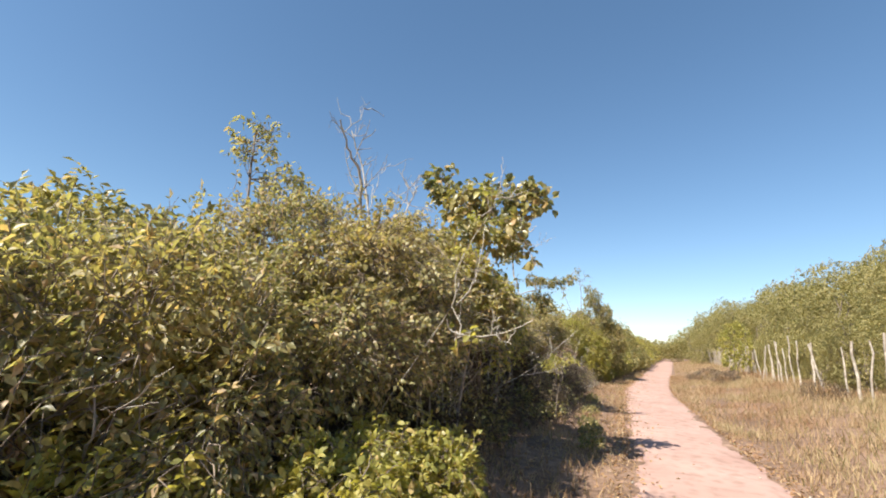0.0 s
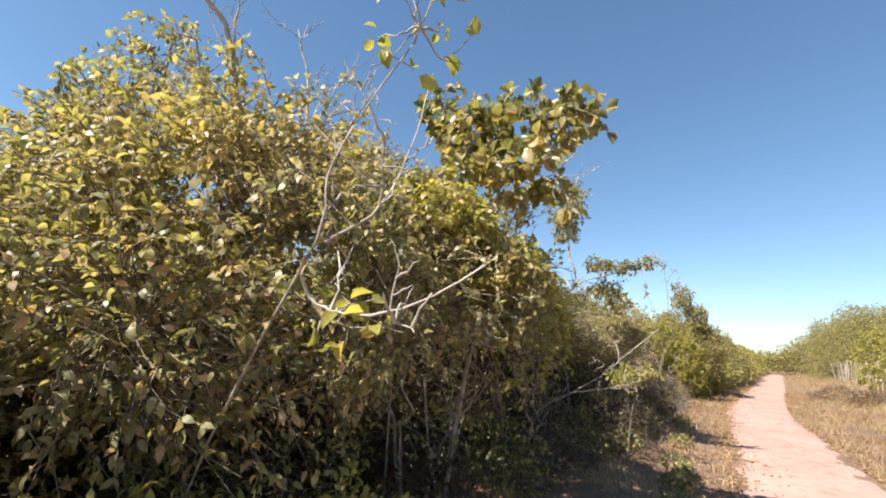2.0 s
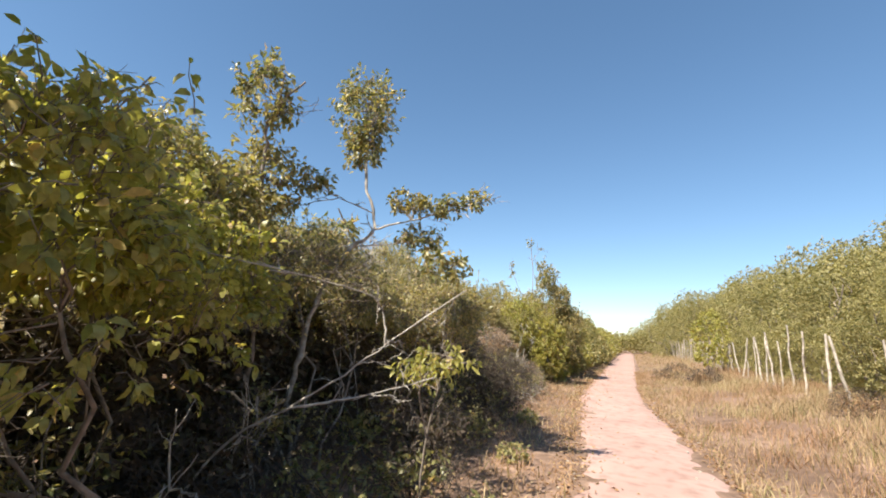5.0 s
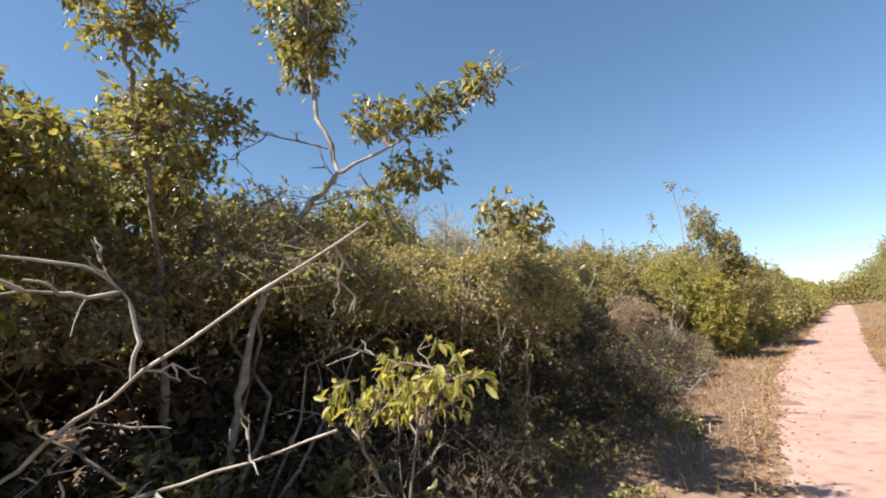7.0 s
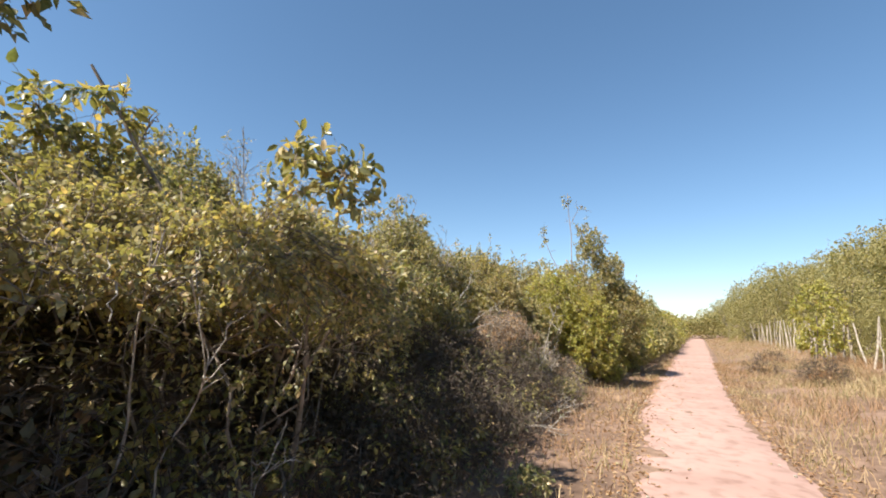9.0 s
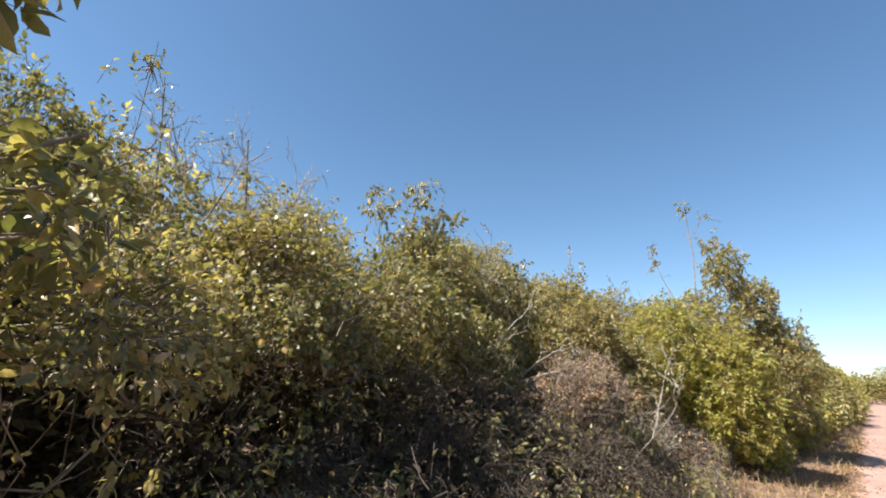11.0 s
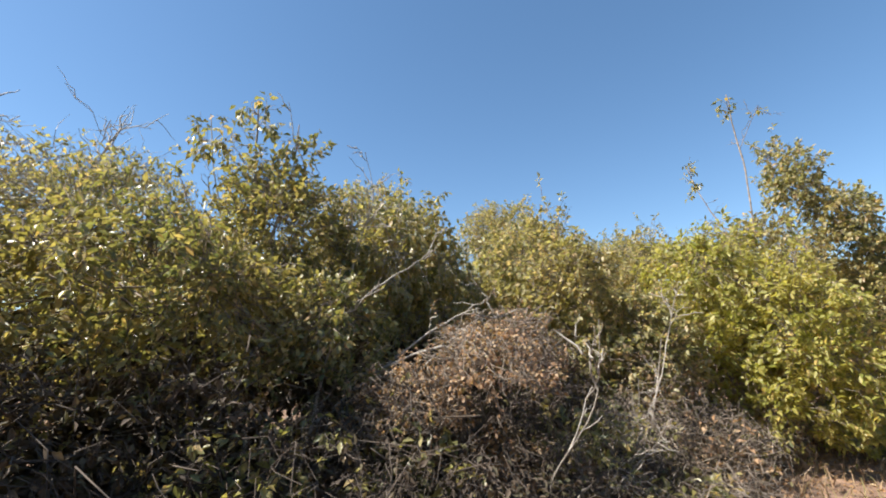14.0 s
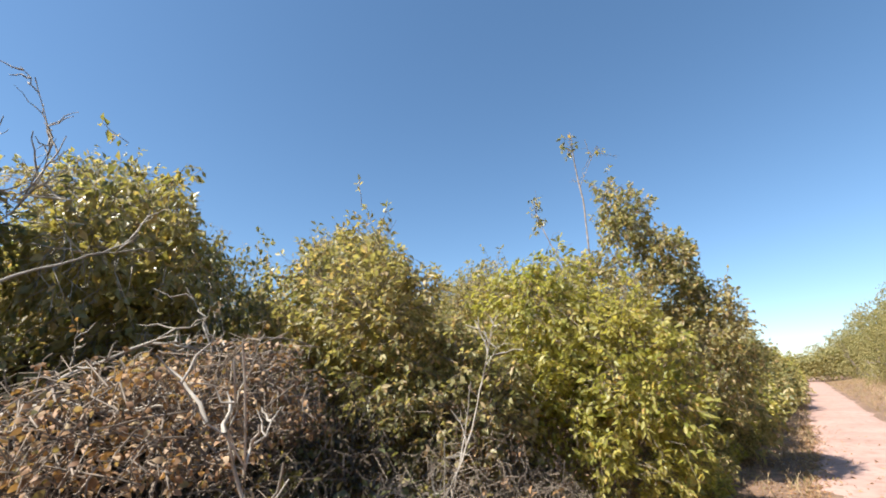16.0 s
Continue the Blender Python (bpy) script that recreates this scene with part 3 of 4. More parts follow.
# low scrub right behind the fence
for n in range(26):
    y = 4 + 1.9 * n + rng.uniform(-0.6, 0.6)
    x = 7.7 + bend(y) + rng.uniform(-0.3, 0.7)
    src = TREES[int(rng.integers(0, 5))]
    k = rng.uniform(0.38, 0.55)
    src.scale = (k * 1.2, k * 1.2, k)
    copy_thing(src, pose(x, y, ground_z(x, y) - 0.05, 0, 0, rng.uniform(0, 360)))
    src.scale = (1, 1, 1)


def far_wood():
    """The wood that closes the view where the path goes out of sight."""
    r = np.random.default_rng(31)
    n = 110000
    x, y = r.uniform(-40, 75, n), 94 + 16 * r.random(n) ** 2
    top = np.array([3.2 + 0.12 * max(u - 6, 0) + 1.2 * noise.noise(Vector((u * 0.09, v * 0.09, 2))) + 1.3 * noise.noise(Vector((u * 0.33, v * 0.33, 5))) for u, v in zip(x, y)])
    z = np.array([ground_z(u, v) for u, v in zip(x, y)]) + top * np.sqrt(r.random(n))
    v, f = blades(np.stack([x, y, z], -1), r.normal(size=(n, 3)), r.uniform(0.2, 0.36, n), 0.75, r)
    tagged(new("far_wood", mesh_of("far_wood", v, f, FAR)), "distant low wood closing the path's end", "wood", kind="stuff")


far_wood()


# ---- single trees, bare limbs and dead branches in the thicket ----
def smooth_line(points, k=5):
    """A Catmull-Rom curve through the points."""
    p = np.array(points, float)
    p = np.concatenate([[2 * p[0] - p[1]], p, [2 * p[-1] - p[-2]]])
    out = []
    for i in range(1, len(p) - 2):
        for t in np.arange(k) / k:
            out.append(0.5 * (2 * p[i] + (p[i + 1] - p[i - 1]) * t + (2 * p[i - 1] - 5 * p[i] + 4 * p[i + 1] - p[i + 2]) * t**2 + (3 * p[i] - p[i - 1] - 3 * p[i + 1] + p[i + 2]) * t**3))
    return np.array(out + [p[-2]])


def side_twigs(line, count, length, rng, up=0.3):
    """Crooked side twigs off a limb, each with two offshoots: (n, 5, 3)."""
    out = []
    for _ in range(count):
        i = int(rng.integers(len(line) // 4, len(line) - 1))
        way = unit(line[i + 1] - line[i]) * 0.6 + rng.normal(size=3) * 0.6 + [0, 0, up]
        size = length * rng.uniform(0.4, 1.1)
        one = bent(line[i][None], (line[i] + unit(way) * size)[None], 5, 0.045, rng)
        out.append(one)
        for j in (1, 2, 3):
            way_2 = unit(way) + rng.normal(size=3) * 0.8
            out.append(bent(one[0, j][None], (one[0, j] + unit(way_2) * size * rng.uniform(0.3, 0.6))[None], 5, 0.055, rng))
    return np.concatenate(out)


def limb_plant(name, label, category, limbs, seed, bark=PALE, twigs=6, twig_length=0.4, lobes=(), leaf=None, leaf_size=0.08, per_twig=8, density=40, width=0.5, rich=False, droop=0.35, group="", single=0):
    """A plant with limbs along given lines of (points, radius), side twigs, and leafy lobes at its ends."""
    rng = np.random.default_rng(seed)
    root = np.array(limbs[0][0][0], float)
    thing = tagged(new(name), label, category, group)
    thing.location = root
    fine, curves = [], []
    for points, radius in limbs:
        line = smooth_line(points)
        line[1:-1] += rng.normal(size=line[1:-1].shape) * radius * 0.35
        curves.append(line)
        v, f = tubes(line[None], np.linspace(1, 0.45, len(line))[None] * radius * (1 + 0.12 * rng.normal(size=(1, len(line)))), 8)
        part("limb", mesh_of("limb", v - root, f, bark, True), thing)
        if twigs:
            fine.append(side_twigs(line, twigs, twig_length, rng))
    tips = []
    for x, y, z, rx, ry, rz in lobes:
        c, r = np.array([x, y, z]), np.array([rx, ry, rz])
        n = int(density * 4 * np.pi * (rx * ry * rz) ** (2 / 3))
        nodes = np.concatenate(curves)
        start = nodes[np.argmin(((nodes - c) ** 2).sum(-1))]
        hubs = c + unit(rng.normal(size=(7, 3))) * r * 0.55
        fine.append(bent(np.repeat(start[None], 7, 0), hubs, 5, 0.06, rng, 0.03))
        ends = c + unit(rng.normal(size=(n, 3))) * r * (0.45 + 0.6 * rng.random((n, 1)))
        near = hubs[np.argmin(((ends[:, None] - hubs[None]) ** 2).sum(-1), 1)]
        tips.append(bent(near, ends, 5, 0.08, rng, 0.03))
    if fine:
        lines = np.concatenate(fine)
        v, f = tubes(lines, np.linspace(1, 0.4, 5)[None] * 0.0055 * rng.uniform(0.5, 1.3, (len(lines), 1)), 4)
        tagged(part("twig", mesh_of("twig", v - root, f, bark), thing), kind="stuff")
    if tips:
        lines = np.concatenate(tips)
        v, f = tubes(lines[:, [0, 2, 4]], np.linspace(1, 0.5, 3)[None] * 0.003 * np.ones((len(lines), 1)), 3)
        grown = tagged(part("shoot", mesh_of("shoot", v - root, f, bark), thing), kind="stuff")
        pick = np.repeat(np.arange(len(lines)), per_twig)
        t = rng.integers(2, 5, len(pick))
        base = lines[pick, t] + rng.normal(size=(len(pick), 3)) * 0.015
        way = unit(lines[pick, 4] - lines[pick, 0]) * 0.5 + rng.normal(size=(len(pick), 3)) * 0.6 + [0, 0, -droop]
        size = leaf_size * rng.uniform(0.6, 1.2, len(pick))
        if single:
            shapes = []
            for _ in range(5):
                v, f = blades(np.zeros((1, 3)), np.array([[0, 1.0, 0]]), np.ones(1), width * rng.uniform(0.85, 1.15), rng, fold=rng.uniform(0.1, 0.4), rich=True)
                shapes.append(mesh_of("leaf", v, f, leaf, True))
            for n in range(min(single, len(pick))):
                turn = Vector(way[n]).to_track_quat("Y", "Z").to_matrix().to_4x4() @ pose(0, 0, 0, 0, rng.uniform(-70, 70), 0)
                blade = part("leaf", shapes[n % 5], grown)
                blade.matrix_local = Matrix.Translation(Vector(base[n] - root)) @ turn @ Matrix.Scale(float(size[n]), 4)
            base, way, size = base[single:], way[single:], size[single:]
        if len(base):
            v, f = blades(base, way, size, width, rng, rich=rich)
            tagged(part("foliage", mesh_of("foliage", v - root, f, leaf), grown), kind="stuff")
    return thing


# pale forked limbs reaching out of the first bushes
limb_plant("sapling", "slender pale sapling with forked bare limbs", "sapling",
           [([(-2.3, 3.5, 0.1), (-1.95, 3.4, 0.8), (-1.5, 3.28, 1.4), (-1.23, 3.26, 1.8), (-1.21, 3.27, 2.07), (-1.09, 3.34, 2.37), (-0.99, 3.37, 2.53), (-0.9, 3.39, 2.8)], 0.0058),
            ([(-1.27, 3.25, 1.68), (-1.26, 3.29, 1.61), (-1.18, 3.31, 1.57), (-1.0, 3.3, 1.56), (-0.8, 3.27, 1.6), (-0.6, 3.24, 1.69)], 0.006),
            ([(-1.21, 3.28, 1.79), (-1.15, 3.46, 1.96), (-1.11, 3.57, 2.24), (-1.09, 3.65, 2.6)], 0.0055)], 41, twigs=3, twig_length=0.3,
           lobes=[(-1.0, 3.4, 2.6, 0.2, 0.2, 0.3), (-1.15, 3.4, 1.55, 0.22, 0.2, 0.15)], leaf=YELLOW, leaf_size=0.068, per_twig=2, density=22, width=0.75, rich=True, single=120)
# bare twiggy crowns over the first bushes
limb_plant("dead_shrub", "bare grey shrub standing over the thicket", "shrub",
           [([(-2.9, 4.0, 0.1), (-2.6, 3.8, 1.6), (-2.38, 3.6, 2.6), (-2.29, 3.42, 3.02), (-2.33, 3.27, 3.2), (-2.34, 3.09, 3.45)], 0.02),
            ([(-2.6, 3.8, 1.6), (-2.7, 4.3, 2.6), (-2.95, 4.5, 3.5), (-3.2, 4.5, 4.15)], 0.014), ([(-2.6, 3.8, 1.6), (-2.3, 4.2, 2.6), (-2.2, 4.5, 3.3)], 0.012)], 42, twigs=9, twig_length=0.55)
limb_plant("dead_shrub", "bare twiggy shrub standing over the thicket", "shrub",
           [([(-5.2, 15.0, 0.1), (-5.0, 15.0, 2.0), (-4.8, 14.9, 3.0), (-4.6, 14.7, 3.7)], 0.02), ([(-5.0, 15.0, 2.0), (-5.0, 15.5, 3.0), (-5.1, 15.8, 3.9)], 0.014),
            ([(-5.0, 15.0, 2.0), (-5.2, 14.5, 3.0), (-5.2, 14.2, 3.6)], 0.014)], 43, twigs=20, twig_length=0.6, lobes=[(-4.9, 14.6, 3.5, 0.4, 0.5, 0.4)], leaf=OLIVE, leaf_size=0.06, per_twig=2, density=14)
limb_plant("tree", "thin tree with grey-green crown above the thicket", "tree",
           [([(-4.4, 4.2, 0.1), (-4.4, 4.1, 2.0), (-4.3, 4.0, 3.2), (-4.3, 4.0, 4.1)], 0.025)], 54, bark=BARK, twigs=6,
           lobes=[(-4.3, 4.0, 3.9, 0.45, 0.45, 0.35), (-4.0, 4.3, 3.4, 0.4, 0.4, 0.35)], leaf=OLIVE, leaf_size=0.08, per_twig=5, density=30)
# the tree with large round leaves
limb_plant("tree", "small tree with large rounded glossy leaves", "tree",
           [([(-2.02, 5.54, 0.1), (-1.85, 5.54, 1.24), (-1.67, 5.63, 2.2), (-1.41, 5.72, 2.91), (-1.1, 5.81, 3.48)], 0.02), ([(-1.67, 5.63, 2.2), (-2.02, 5.72, 3), (-2.46, 5.81, 3.88)], 0.018),
            ([(-1.54, 5.68, 2.56), (-1.32, 5.54, 2.82), (-1.13, 5.46, 2.78), (-1.01, 5.46, 2.6)], 0.011)], 44, bark=PALE, twigs=6, twig_length=0.4,
           lobes=[(-1.1, 5.81, 3.44, 0.3, 0.32, 0.3), (-1.54, 5.72, 3.48, 0.4, 0.4, 0.36), (-2.02, 5.72, 3.44, 0.42, 0.4, 0.36), (-2.42, 5.81, 3.83, 0.3, 0.3, 0.3), (-1.41, 5.46, 2.91, 0.4, 0.4, 0.3), (-1.94, 5.46, 2.91, 0.4, 0.4, 0.35), (-1.01, 5.46, 2.6, 0.12, 0.12, 0.15)],
           leaf=GREEN, leaf_size=0.11, per_twig=5, density=32, width=0.8, rich=True, single=290)
# the pale tree over the thicket, and the pale-limbed shrub before it
limb_plant("tree", "pale-barked tree with sparse feathery foliage", "tree",
           [([(-2.7, 9.25, 0.05), (-2.62, 9.38, 0.8), (-2.57, 9.45, 1.35), (-2.5, 9.6, 1.96), (-2.3, 9.75, 2.4), (-2.1, 9.85, 2.65), (-2.2, 9.75, 3.2), (-2.26, 9.7, 4.1)], 0.03),
            ([(-2.1, 9.85, 2.62), (-1.8, 10.0, 2.74), (-1.4, 10.05, 2.85), (-0.95, 10.1, 2.95)], 0.012),
            ([(-2.3, 9.75, 2.4), (-1.9, 10.05, 2.5), (-1.65, 10.25, 2.6)], 0.008), ([(-2.12, 9.8, 2.8), (-2.4, 9.4, 2.9), (-2.6, 9.2, 3.0)], 0.009)], 45, twigs=5, twig_length=0.4,
           lobes=[(-2.24, 9.7, 4.0, 0.42, 0.42, 0.55), (-2.25, 9.7, 3.5, 0.25, 0.25, 0.25), (-1.35, 10.06, 2.92, 0.3, 0.2, 0.14), (-1.0, 10.1, 3.0, 0.2, 0.16, 0.12), (-1.7, 10.25, 2.6, 0.32, 0.25, 0.16), (-1.75, 9.95, 2.95, 0.25, 0.25, 0.16), (-2.55, 9.25, 3.0, 0.22, 0.22, 0.14)], leaf=GREEN, leaf_size=0.065, per_twig=7, density=95)
limb_plant("shrub", "half-dead shrub of long pale leaning limbs", "shrub",
           [([(-2.5, 7.9, 0.1), (-2.1, 7.95, 0.7), (-1.65, 8.0, 1.0), (-1.35, 8.12, 1.22), (-1.08, 8.4, 1.5), (-0.74, 8.82, 1.86)], 0.009),
            ([(-1.65, 8.0, 1.0), (-1.43, 8.2, 1.04), (-1.26, 8.5, 1.08), (-0.97, 8.86, 1.18)], 0.0095),
            ([(-1.16, 8.31, 1.42), (-1.18, 8.32, 1.58), (-1.22, 8.24, 1.72), (-1.3, 8.0, 1.77), (-1.42, 7.75, 1.8), (-1.75, 7.2, 1.86)], 0.0065)], 53, twigs=3, twig_length=0.32)
limb_plant("tree", "slender dark-leaved tree rising from the thicket", "tree",
           [([(-3.0, 9.2, 0.1), (-2.9, 9.1, 1.0), (-2.86, 9.01, 1.96), (-2.86, 8.92, 2.6), (-2.8, 8.79, 3.14), (-2.73, 8.74, 3.51), (-2.51, 8.88, 3.9)], 0.026)], 46, bark=BARK, twigs=10, twig_length=0.6,
           lobes=[(-3.0, 9.0, 2.9, 0.5, 0.5, 0.6), (-2.8, 8.7, 3.7, 0.35, 0.35, 0.45), (-2.7, 8.2, 2.5, 0.45, 0.45, 0.4)], leaf=GREEN, leaf_size=0.075, per_twig=6, density=75)
# a spray of large bright leaves at the foot of the leaning tree
limb_plant("sapling", "young sapling with bright drooping yellow-green leaves", "sapling",
           [([(-1.25, 9.5, 0.05), (-1.2, 9.45, 0.6), (-1.1, 9.45, 1.1), (-1.02, 9.5, 1.35)], 0.01), ([(-1.2, 9.45, 0.6), (-1.2, 9.2, 1.0), (-1.1, 9.1, 1.2)], 0.008)], 47, bark=BARK, twigs=3, twig_length=0.3,
           lobes=[(-1.05, 9.5, 1.32, 0.3, 0.3, 0.15), (-1.3, 9.3, 1.2, 0.25, 0.25, 0.15), (-1.3, 9.75, 1.1, 0.25, 0.25, 0.15)], leaf=YELLOW, leaf_size=0.078, per_twig=4, density=45, width=0.42, rich=True, droop=1.0, single=295)
# glossy leaves on top of the twiggy bush
limb_plant("shrub", "shrub with thick glossy dark green leaves", "shrub",
           [([(-2.0, 12.2, 0.1), (-1.9, 12.2, 1.2), (-1.8, 12.0, 2.1)], 0.02), ([(-1.9, 12.2, 1.2), (-1.8, 12.6, 1.8), (-1.75, 12.9, 2.1)], 0.015)], 52, bark=BARK, twigs=3,
           lobes=[(-1.65, 12.1, 1.95, 0.4, 0.4, 0.17), (-1.75, 12.7, 1.85, 0.4, 0.45, 0.17)], leaf=GREEN, leaf_size=0.09, per_twig=5, density=50, width=0.45, rich=True)
# the tree with thick dark leaves over the recess
limb_plant("tree", "small tree with thick dark glossy leaves", "tree",
           [([(-2.7, 12.5, 0.1), (-2.5, 12.6, 1.2), (-2.2, 12.7, 1.9), (-1.95, 12.55, 2.7)], 0.018), ([(-2.5, 12.6, 1.2), (-3.2, 12.0, 2.4), (-3.6, 11.5, 3.4)], 0.022)], 48, bark=BARK, twigs=5,
           lobes=[(-1.9, 12.55, 2.65, 0.26, 0.26, 0.4), (-2.2, 12.35, 2.7, 0.3, 0.3, 0.35), (-3.6, 11.5, 3.0, 0.4, 0.5, 0.3)], leaf=GREEN, leaf_size=0.11, per_twig=4, density=38, width=0.5, rich=True, single=280)
# branches of the dry bush
limb_plant("dead_branch", "bleached bare branches over a dry bush", "branch",
           [([(-3.15, 16.80, 0.08), (-2.95, 16.90, 1.00), (-2.79, 16.96, 1.58), (-2.83, 17.09, 1.77), (-2.87, 17.40, 2.00), (-2.86, 17.74, 2.20), (-2.90, 17.99, 2.37)], 0.011),
            ([(-2.95, 16.90, 1.00), (-2.75, 17.50, 1.45), (-2.59, 17.86, 1.70), (-2.51, 18.03, 1.77), (-2.39, 18.24, 1.73), (-2.34, 18.56, 1.82), (-2.50, 19.07, 1.80)], 0.009),
            ([(-2.75, 17.30, 1.35), (-2.41, 17.60, 1.51), (-2.28, 17.76, 1.47), (-2.17, 18.04, 1.49)], 0.011),
            ([(-2.95, 16.90, 1.00), (-3.34, 17.47, 2.39), (-3.34, 17.36, 2.58), (-3.33, 17.46, 2.60), (-3.22, 17.62, 2.60), (-3.12, 17.75, 2.60)], 0.008),
            ([(-3.34, 17.47, 2.39), (-3.45, 17.6, 2.6), (-3.35, 17.65, 2.93), (-3.23, 17.48, 3.3)], 0.006)], 49, twigs=7, twig_length=0.45)
# leafy shoots over the recess
limb_plant("sapling", "thin leafy shoots rising over the bushes", "sapling",
           [([(-4.3, 16.9, 0.1), (-4.1, 16.8, 2.0), (-4.0, 16.75, 3.1), (-3.9, 16.7, 3.85)], 0.016), ([(-4.1, 16.8, 2.0), (-3.85, 17.0, 3.0), (-3.75, 17.05, 3.65)], 0.012), ([(-4.1, 16.8, 2.0), (-4.3, 16.5, 3.0), (-4.35, 16.4, 3.8)], 0.01)], 51, twigs=6, twig_length=0.5,
           lobes=[(-3.9, 16.7, 3.65, 0.3, 0.3, 0.22), (-3.75, 17.05, 3.4, 0.3, 0.3, 0.25), (-4.3, 16.45, 3.5, 0.3, 0.3, 0.35), (-4.0, 16.8, 3.1, 0.5, 0.5, 0.3)], leaf=GREEN, leaf_size=0.085, per_twig=4, density=34, droop=0.7)
# thin stalks and bare twigs over the recess
limb_plant("sapling", "thin bare stalk with few dark leaves", "sapling",
           [([(-2.9, 13.4, 0.1), (-2.8, 13.3, 1.4), (-2.72, 13.25, 2.3), (-2.66, 13.23, 3.05)], 0.0045), ([(-2.8, 13.3, 1.4), (-2.95, 13.5, 2.1), (-3.0, 13.6, 2.6)], 0.004)], 55, bark=BARK, twigs=2, twig_length=0.2,
           lobes=[(-2.67, 13.23, 2.85, 0.1, 0.1, 0.22), (-2.98, 13.58, 2.5, 0.1, 0.1, 0.15)], leaf=GREEN, leaf_size=0.055, per_twig=2, density=60)
limb_plant("dead_shrub", "bare shrub of fine pinkish-grey twigs", "shrub",
           [([(-4.9, 14.2, 0.1), (-4.8, 14.1, 1.8), (-4.75, 14.0, 3.0), (-4.7, 13.85, 4.0)], 0.014), ([(-4.8, 14.1, 1.8), (-4.6, 14.5, 2.9), (-4.5, 14.7, 3.6)], 0.011), ([(-4.8, 14.1, 1.8), (-5.1, 13.9, 2.9), (-5.2, 13.7, 3.5)], 0.01)],
           56, twigs=16, twig_length=0.5, lobes=[(-4.72, 13.9, 3.8, 0.2, 0.2, 0.2)], leaf=GREEN, leaf_size=0.05, per_twig=2, density=25)
# the tall stalk over the far bush
limb_plant("sapling", "thin stalk with few leaves above a tall bush", "sapling",
           [([(-2.0, 24.0, 0.1), (-1.85, 24.1, 2.5), (-1.8, 24.1, 4.0), (-1.88, 24.2, 5.0), (-1.92, 24.2, 5.8)], 0.018), ([(-1.85, 24.1, 2.5), (-2.3, 24.2, 3.4), (-2.65, 24.3, 4.2), (-2.78, 24.3, 4.75)], 0.013),
            ([(-1.86, 24.2, 4.7), (-1.6, 24.2, 5.2), (-1.45, 24.2, 5.35)], 0.006)], 50, bark=BARK, twigs=3, twig_length=0.4,
           lobes=[(-1.95, 24.2, 5.55, 0.2, 0.2, 0.22), (-1.5, 24.2, 5.3, 0.14, 0.12, 0.06), (-2.72, 24.3, 4.45, 0.2, 0.2, 0.4)], leaf=GREEN, leaf_size=0.1, per_twig=4, density=24)
# dead crooked branches standing in the thicket's edge
rng = np.random.default_rng(77)
for n in range(14):
    y = 1.6 + 1.4 * n + rng.uniform(-0.3, 0.3)
    if 12.0 < y < 17.6:
        continue
    x = verge(y) - rng.uniform(1.0, 1.6)
    z = ground_z(x, y)
    limbs = []
    for k in range(3):
        way = np.array([rng.uniform(-0.1, 0.75), rng.uniform(-0.6, 0.6), rng.uniform(0.7, 1.6)])
        pts = [np.array([x, y, z])]
        for step in range(4):
            pts.append(pts[-1] + way * 0.28 + rng.normal(size=3) * 0.07)
        limbs.append((pts, rng.uniform(0.005, 0.009)))
    limb_plant("dead_branch", "crooked bleached dead branch among the bushes", "branch", limbs, 800 + n, twigs=4, twig_length=0.4, group="dead branches in the thicket")

# pale fallen branches on the verge
for n, (x, y, turn) in enumerate([(-1.75, 15.6, 0.4), (-1.45, 16.3, 2.6), (-1.3, 17.0, 1.3), (-1.9, 14.6, 3.4)]):
    along = np.array([math.cos(turn), math.sin(turn), 0.0])
    across = np.array([-along[1], along[0], 0.0])
    z = ground_z(x, y)
    base = np.array([x, y, z + 0.02])
    limbs = [([base, base + along * 0.3 + [0, 0, 0.06], base + along * 0.65 + across * 0.08 + [0, 0, 0.12], base + along * 1.0 + [0, 0, 0.1]], 0.011),
             ([base + along * 0.3 + [0, 0, 0.06], base + along * 0.5 - across * 0.2 + [0, 0, 0.18], base + along * 0.8 - across * 0.35 + [0, 0, 0.22]], 0.008),
             ([base + along * 0.65 + across * 0.08 + [0, 0, 0.12], base + along * 0.8 + across * 0.3 + [0, 0, 0.26]], 0.006)]
    limb_plant("fallen_branch", "pale fallen branch lying on the verge", "branch", limbs, 850 + n, twigs=4, twig_length=0.35, group="fallen branches")

# ---- fence ----
def build_fence():
    r = np.random.default_rng(11)
    fence = tagged(new("fence"), "rustic fence of uneven weathered wooden stakes", "fence")
    y = 5.0
    while y < 95:
        x = 6.3 + bend(y) + r.uniform(-0.1, 0.1)
        h = r.uniform(1.5, 2.1)
        z = ground_z(x, y) - 0.05
        tip = np.array([x + r.normal(0, 0.13), y + r.normal(0, 0.15), z + h])
        line = bent(np.array([[x, y, z]]), tip[None], 6, 0.012, r)
        rad = np.linspace(1.0, 0.75, 6)[None] * r.uniform(0.028, 0.048)
        v, f = tubes(line, rad, 7)
        me = mesh_of("post", v, f, POST, True)
        part("post", me, fence)
        y += r.uniform(0.45, 1.4) if y < 60 else r.uniform(0.8, 1.2)


build_fence()


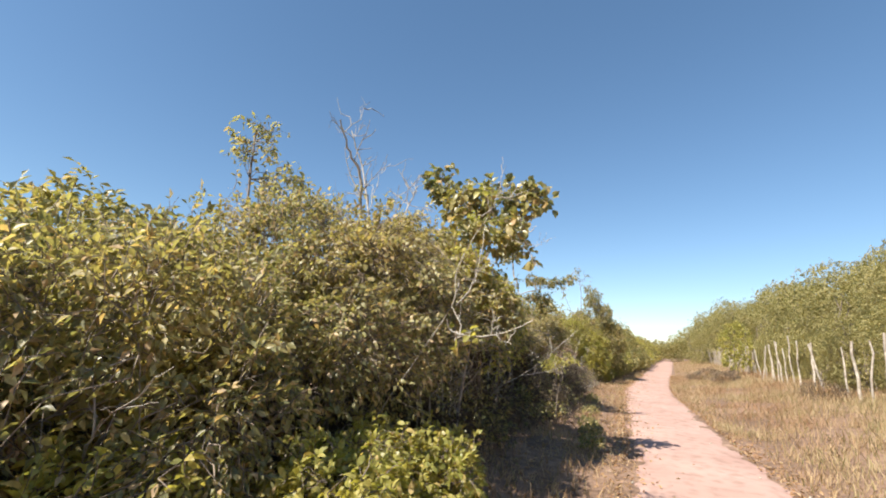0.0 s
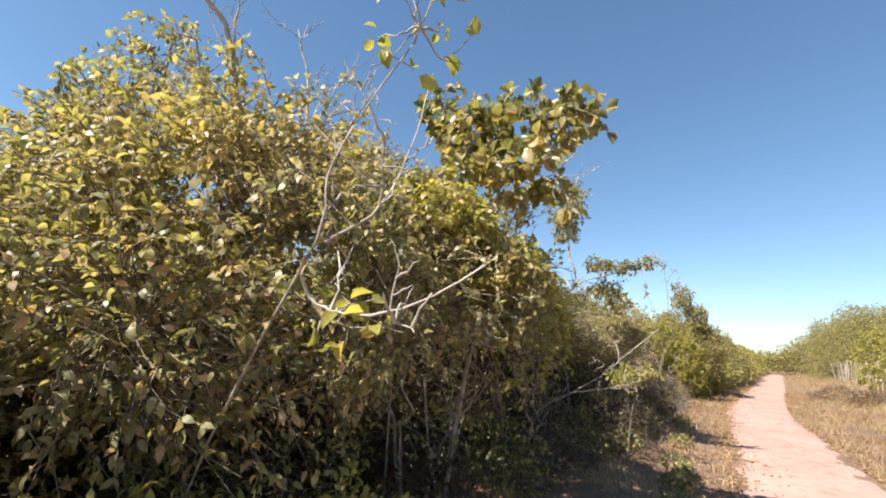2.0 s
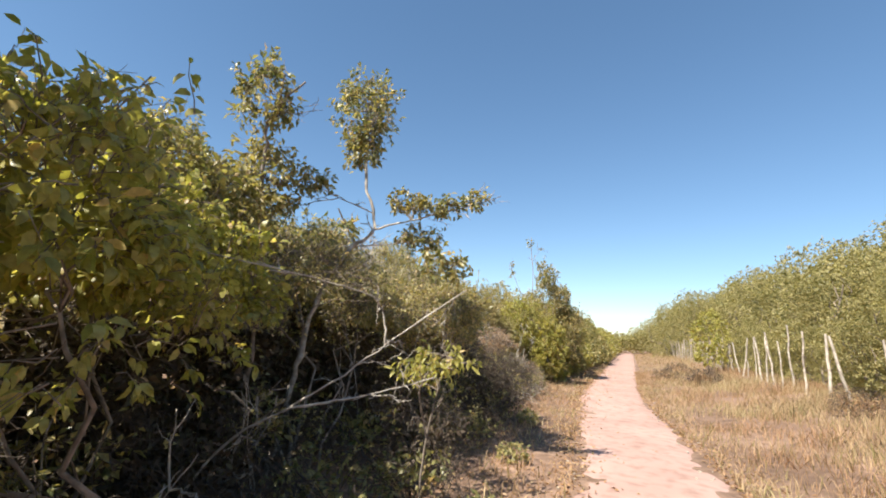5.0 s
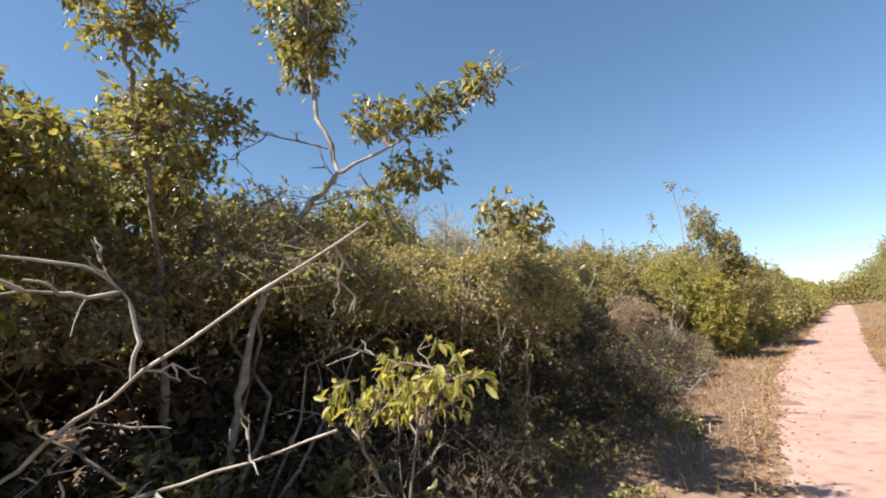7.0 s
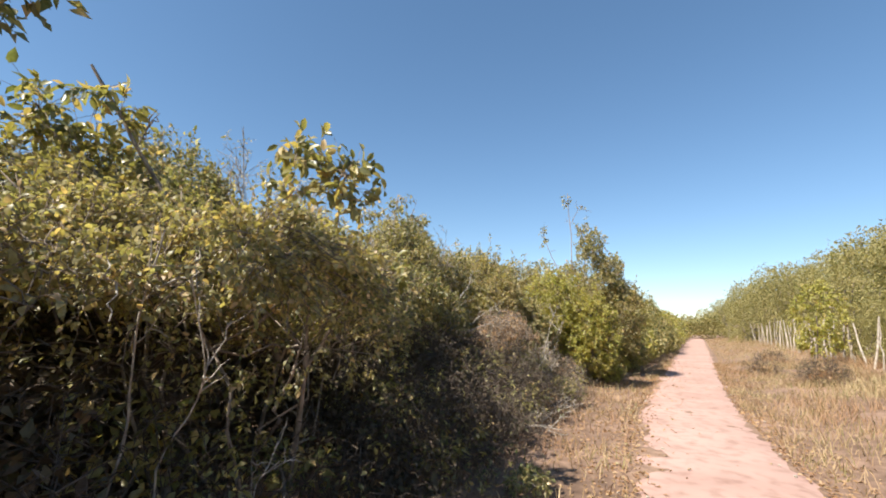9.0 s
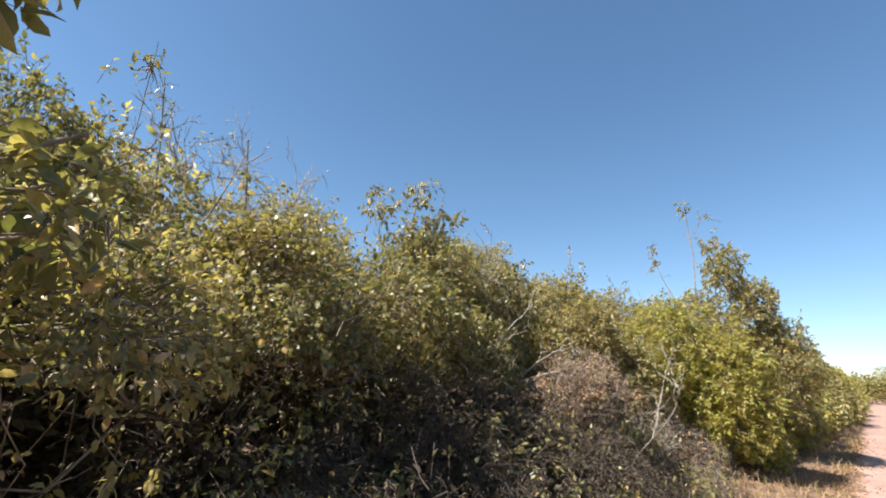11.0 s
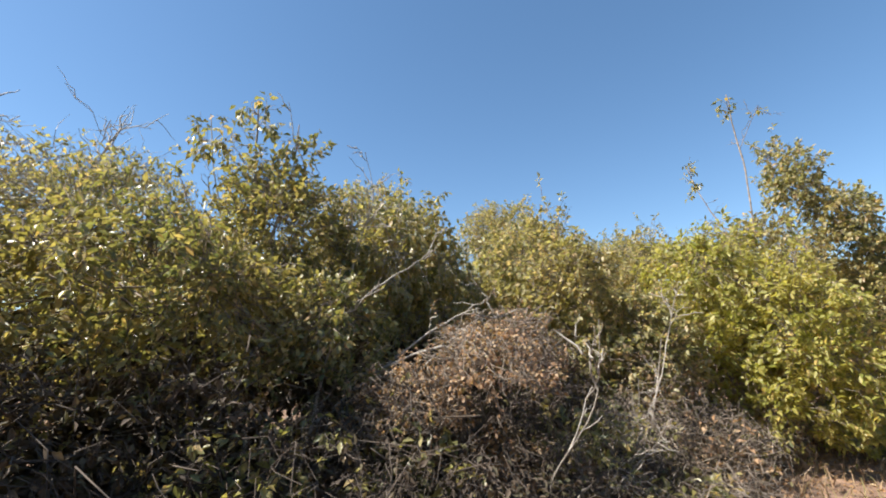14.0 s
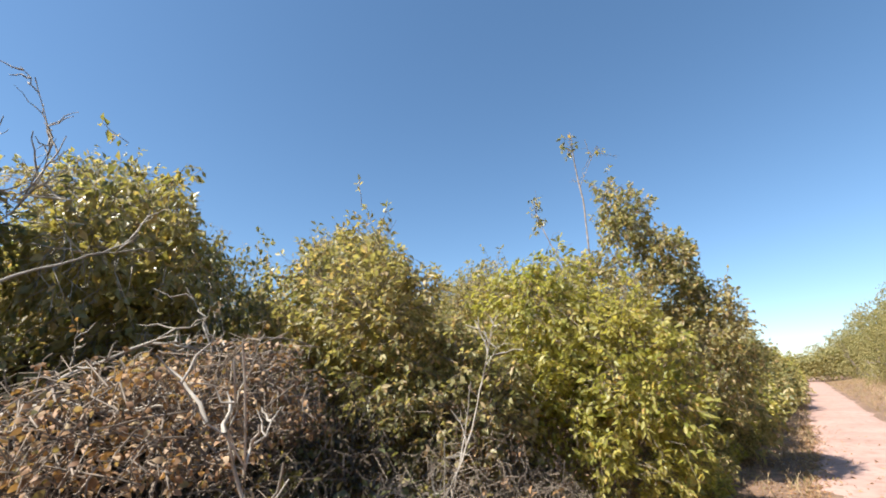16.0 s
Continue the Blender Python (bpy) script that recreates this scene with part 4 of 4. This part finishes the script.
# ---- dry grass ----
def build_grass(name, label, count, seed, area, tall, keep):
    r = np.random.default_rng(seed)
    x0, x1, y0, y1 = area
    p = np.stack([r.uniform(x0, x1, count), r.uniform(y0, y1, count)], -1)
    p = np.array([(x + bend(y), y) for x, y in p if noise.noise(Vector((x * 0.9, y * 0.9, 11))) + r.uniform(-0.5, 0.5) > keep])
    base = np.array([(x, y, ground_z(x, y) - 0.01) for x, y in p])
    n = len(base)
    lean = r.normal(size=(n, 2)) * 0.55
    h = tall * r.uniform(0.35, 1.0, n) * np.array([0.55 + 0.6 * min(1.0, abs(x - bend(y) - 2.0) / 3.0) for x, y in p])
    ang = r.uniform(0, np.pi, n)
    side = np.stack([np.cos(ang), np.sin(ang), 0 * ang], -1) * (0.0035 + 0.0035 * r.random((n, 1)))
    mid = base + np.stack([lean[:, 0] * h * 0.35, lean[:, 1] * h * 0.35, h * 0.6], -1)
    tip = base + np.stack([lean[:, 0] * h, lean[:, 1] * h, h * 0.95], -1)
    v = np.stack([base - side, base + side, mid + side * 0.8, mid - side * 0.8, tip], 1).reshape(-1, 3)
    at = (np.arange(n) * 5)[:, None]
    f = np.concatenate([np.stack([at + 0, at + 1, at + 2], -1), np.stack([at + 0, at + 2, at + 3], -1), np.stack([at + 3, at + 2, at + 4], -1)], 1).reshape(-1, 3)
    tagged(new(name, mesh_of(name, v, f, GRASS)), label, "grass", kind="stuff")


build_grass("dry_grass", "dry straw-coloured grass between path and fence", 90000, 21, (1.8, 7.4, -1, 34), 0.34, 0.08)
build_grass("dry_grass", "dry straw-coloured grass along the far path", 26000, 22, (2.0, 8.5, 34, 90), 0.4, -0.15)
build_grass("dry_grass", "thin dry grass on the thicket's edge", 16000, 23, (-2.2, 0.05, 1, 45), 0.22, 0.05)


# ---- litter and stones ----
def build_litter():
    r = np.random.default_rng(61)
    p = []
    while len(p) < 20000:
        y = r.uniform(0, 34)
        edge = r.random()
        if edge < 0.5:
            x = verge(y) + r.normal(-0.3, 0.75)
        elif edge < 0.8:
            x = 1.82 + abs(r.normal(0, 0.35)) - 0.12 + bend(y)
        else:
            x = -0.05 + bend(y) + r.normal(0, 0.14)
        if -6 < x < 4:
            p.append((x, y))
    base = np.array([(x, y, max(ground_z(x, y), 0.03 if -0.1 < x - bend(y) < 1.8 else -1) + 0.008) for x, y in p])
    n = len(base)
    way = np.stack([r.normal(size=n), r.normal(size=n), r.normal(size=n) * 0.25], -1)
    v, f = blades(base, way, r.uniform(0.025, 0.07, n), 0.5, r)
    tagged(new("leaf_litter", mesh_of("leaf_litter", v, f, DRY)), "dry fallen leaves along both edges of the path", "litter", kind="stuff")


def build_stones():
    r = np.random.default_rng(62)
    shape = bmesh.new()
    bmesh.ops.create_icosphere(shape, subdivisions=1, radius=1.0)
    for k in range(3):
        for v in shape.verts:
            v.co *= 1 + 0.22 * noise.noise(v.co * 1.7 + Vector((k * 9, 0, 0)))
    me = bpy.data.meshes.new("stone")
    shape.to_mesh(me)
    shape.free()
    me.materials.append(POST)
    for n in range(90):
        y = r.uniform(2, 32)
        x = (0.0 + r.normal(0, 0.18) if r.random() < 0.5 else 1.75 + r.normal(0, 0.2)) + bend(y)
        k = r.uniform(0.008, 0.03)
        stone = tagged(new("stone", me), "small weathered stone on the sandy path's edge", "stone", "stones on the path")
        z = max(ground_z(x, y), 0.026 if -0.1 < x - bend(y) < 1.8 else -1)
        stone.matrix_world = pose(x, y, z + k * 0.3, 0, 0, r.uniform(0, 360)) @ Matrix.Diagonal((k, k * 0.8, k * 0.6, 1))


build_litter()
build_stones()

# low dry bushes on the grassy side
for n, (x, y, h) in enumerate([(4.0, 25.0, 0.45), (4.3, 26.2, 0.4), (3.9, 33.5, 0.45), (3.1, 28.9, 0.35), (5.6, 17.0, 0.35)]):
    bush("brushwood", "low grey-brown twiggy bush in dry grass", "brushwood", (x + bend(y), y), [(x + bend(y), y, ground_z(x, y) + h * 0.7, 0.7, 0.6, h)], DRY, 0.045, 900 + n, 110, 4, bare=0.85, bark=DARK, stem=0.01, under=0.5, shoots=0, group="low bushes in the grass")
bush("bush", "yellow-green bush growing through the fence", "bush", (6.4, 31.9), [(6.5, 31.9, 2.4, 0.9, 1.0, 1.1), (6.4, 31.6, 1.3, 0.8, 0.8, 0.7)], YELLOW, 0.14, 950, 16, 7, far=True, shoots=0)

# green weeds on the verge
for n, (x, y, h) in enumerate([(-0.5, 8.3, 0.16), (-0.46, 7.5, 0.13), (-0.62, 9.2, 0.15), (-0.7, 11.4, 0.12), (-0.8, 14.0, 0.14)]):
    bush("weed", "small leafy green weed on the path's verge", "weed", (x, y), [(x, y, ground_z(x, y) + h * 0.8, 0.22, 0.26, h)], GREEN, 0.05, 960 + n, 170, 7, group="weeds on the verge",
         stem=0.004, twig=0.002, under=0.5, shoots=0, oval=True)
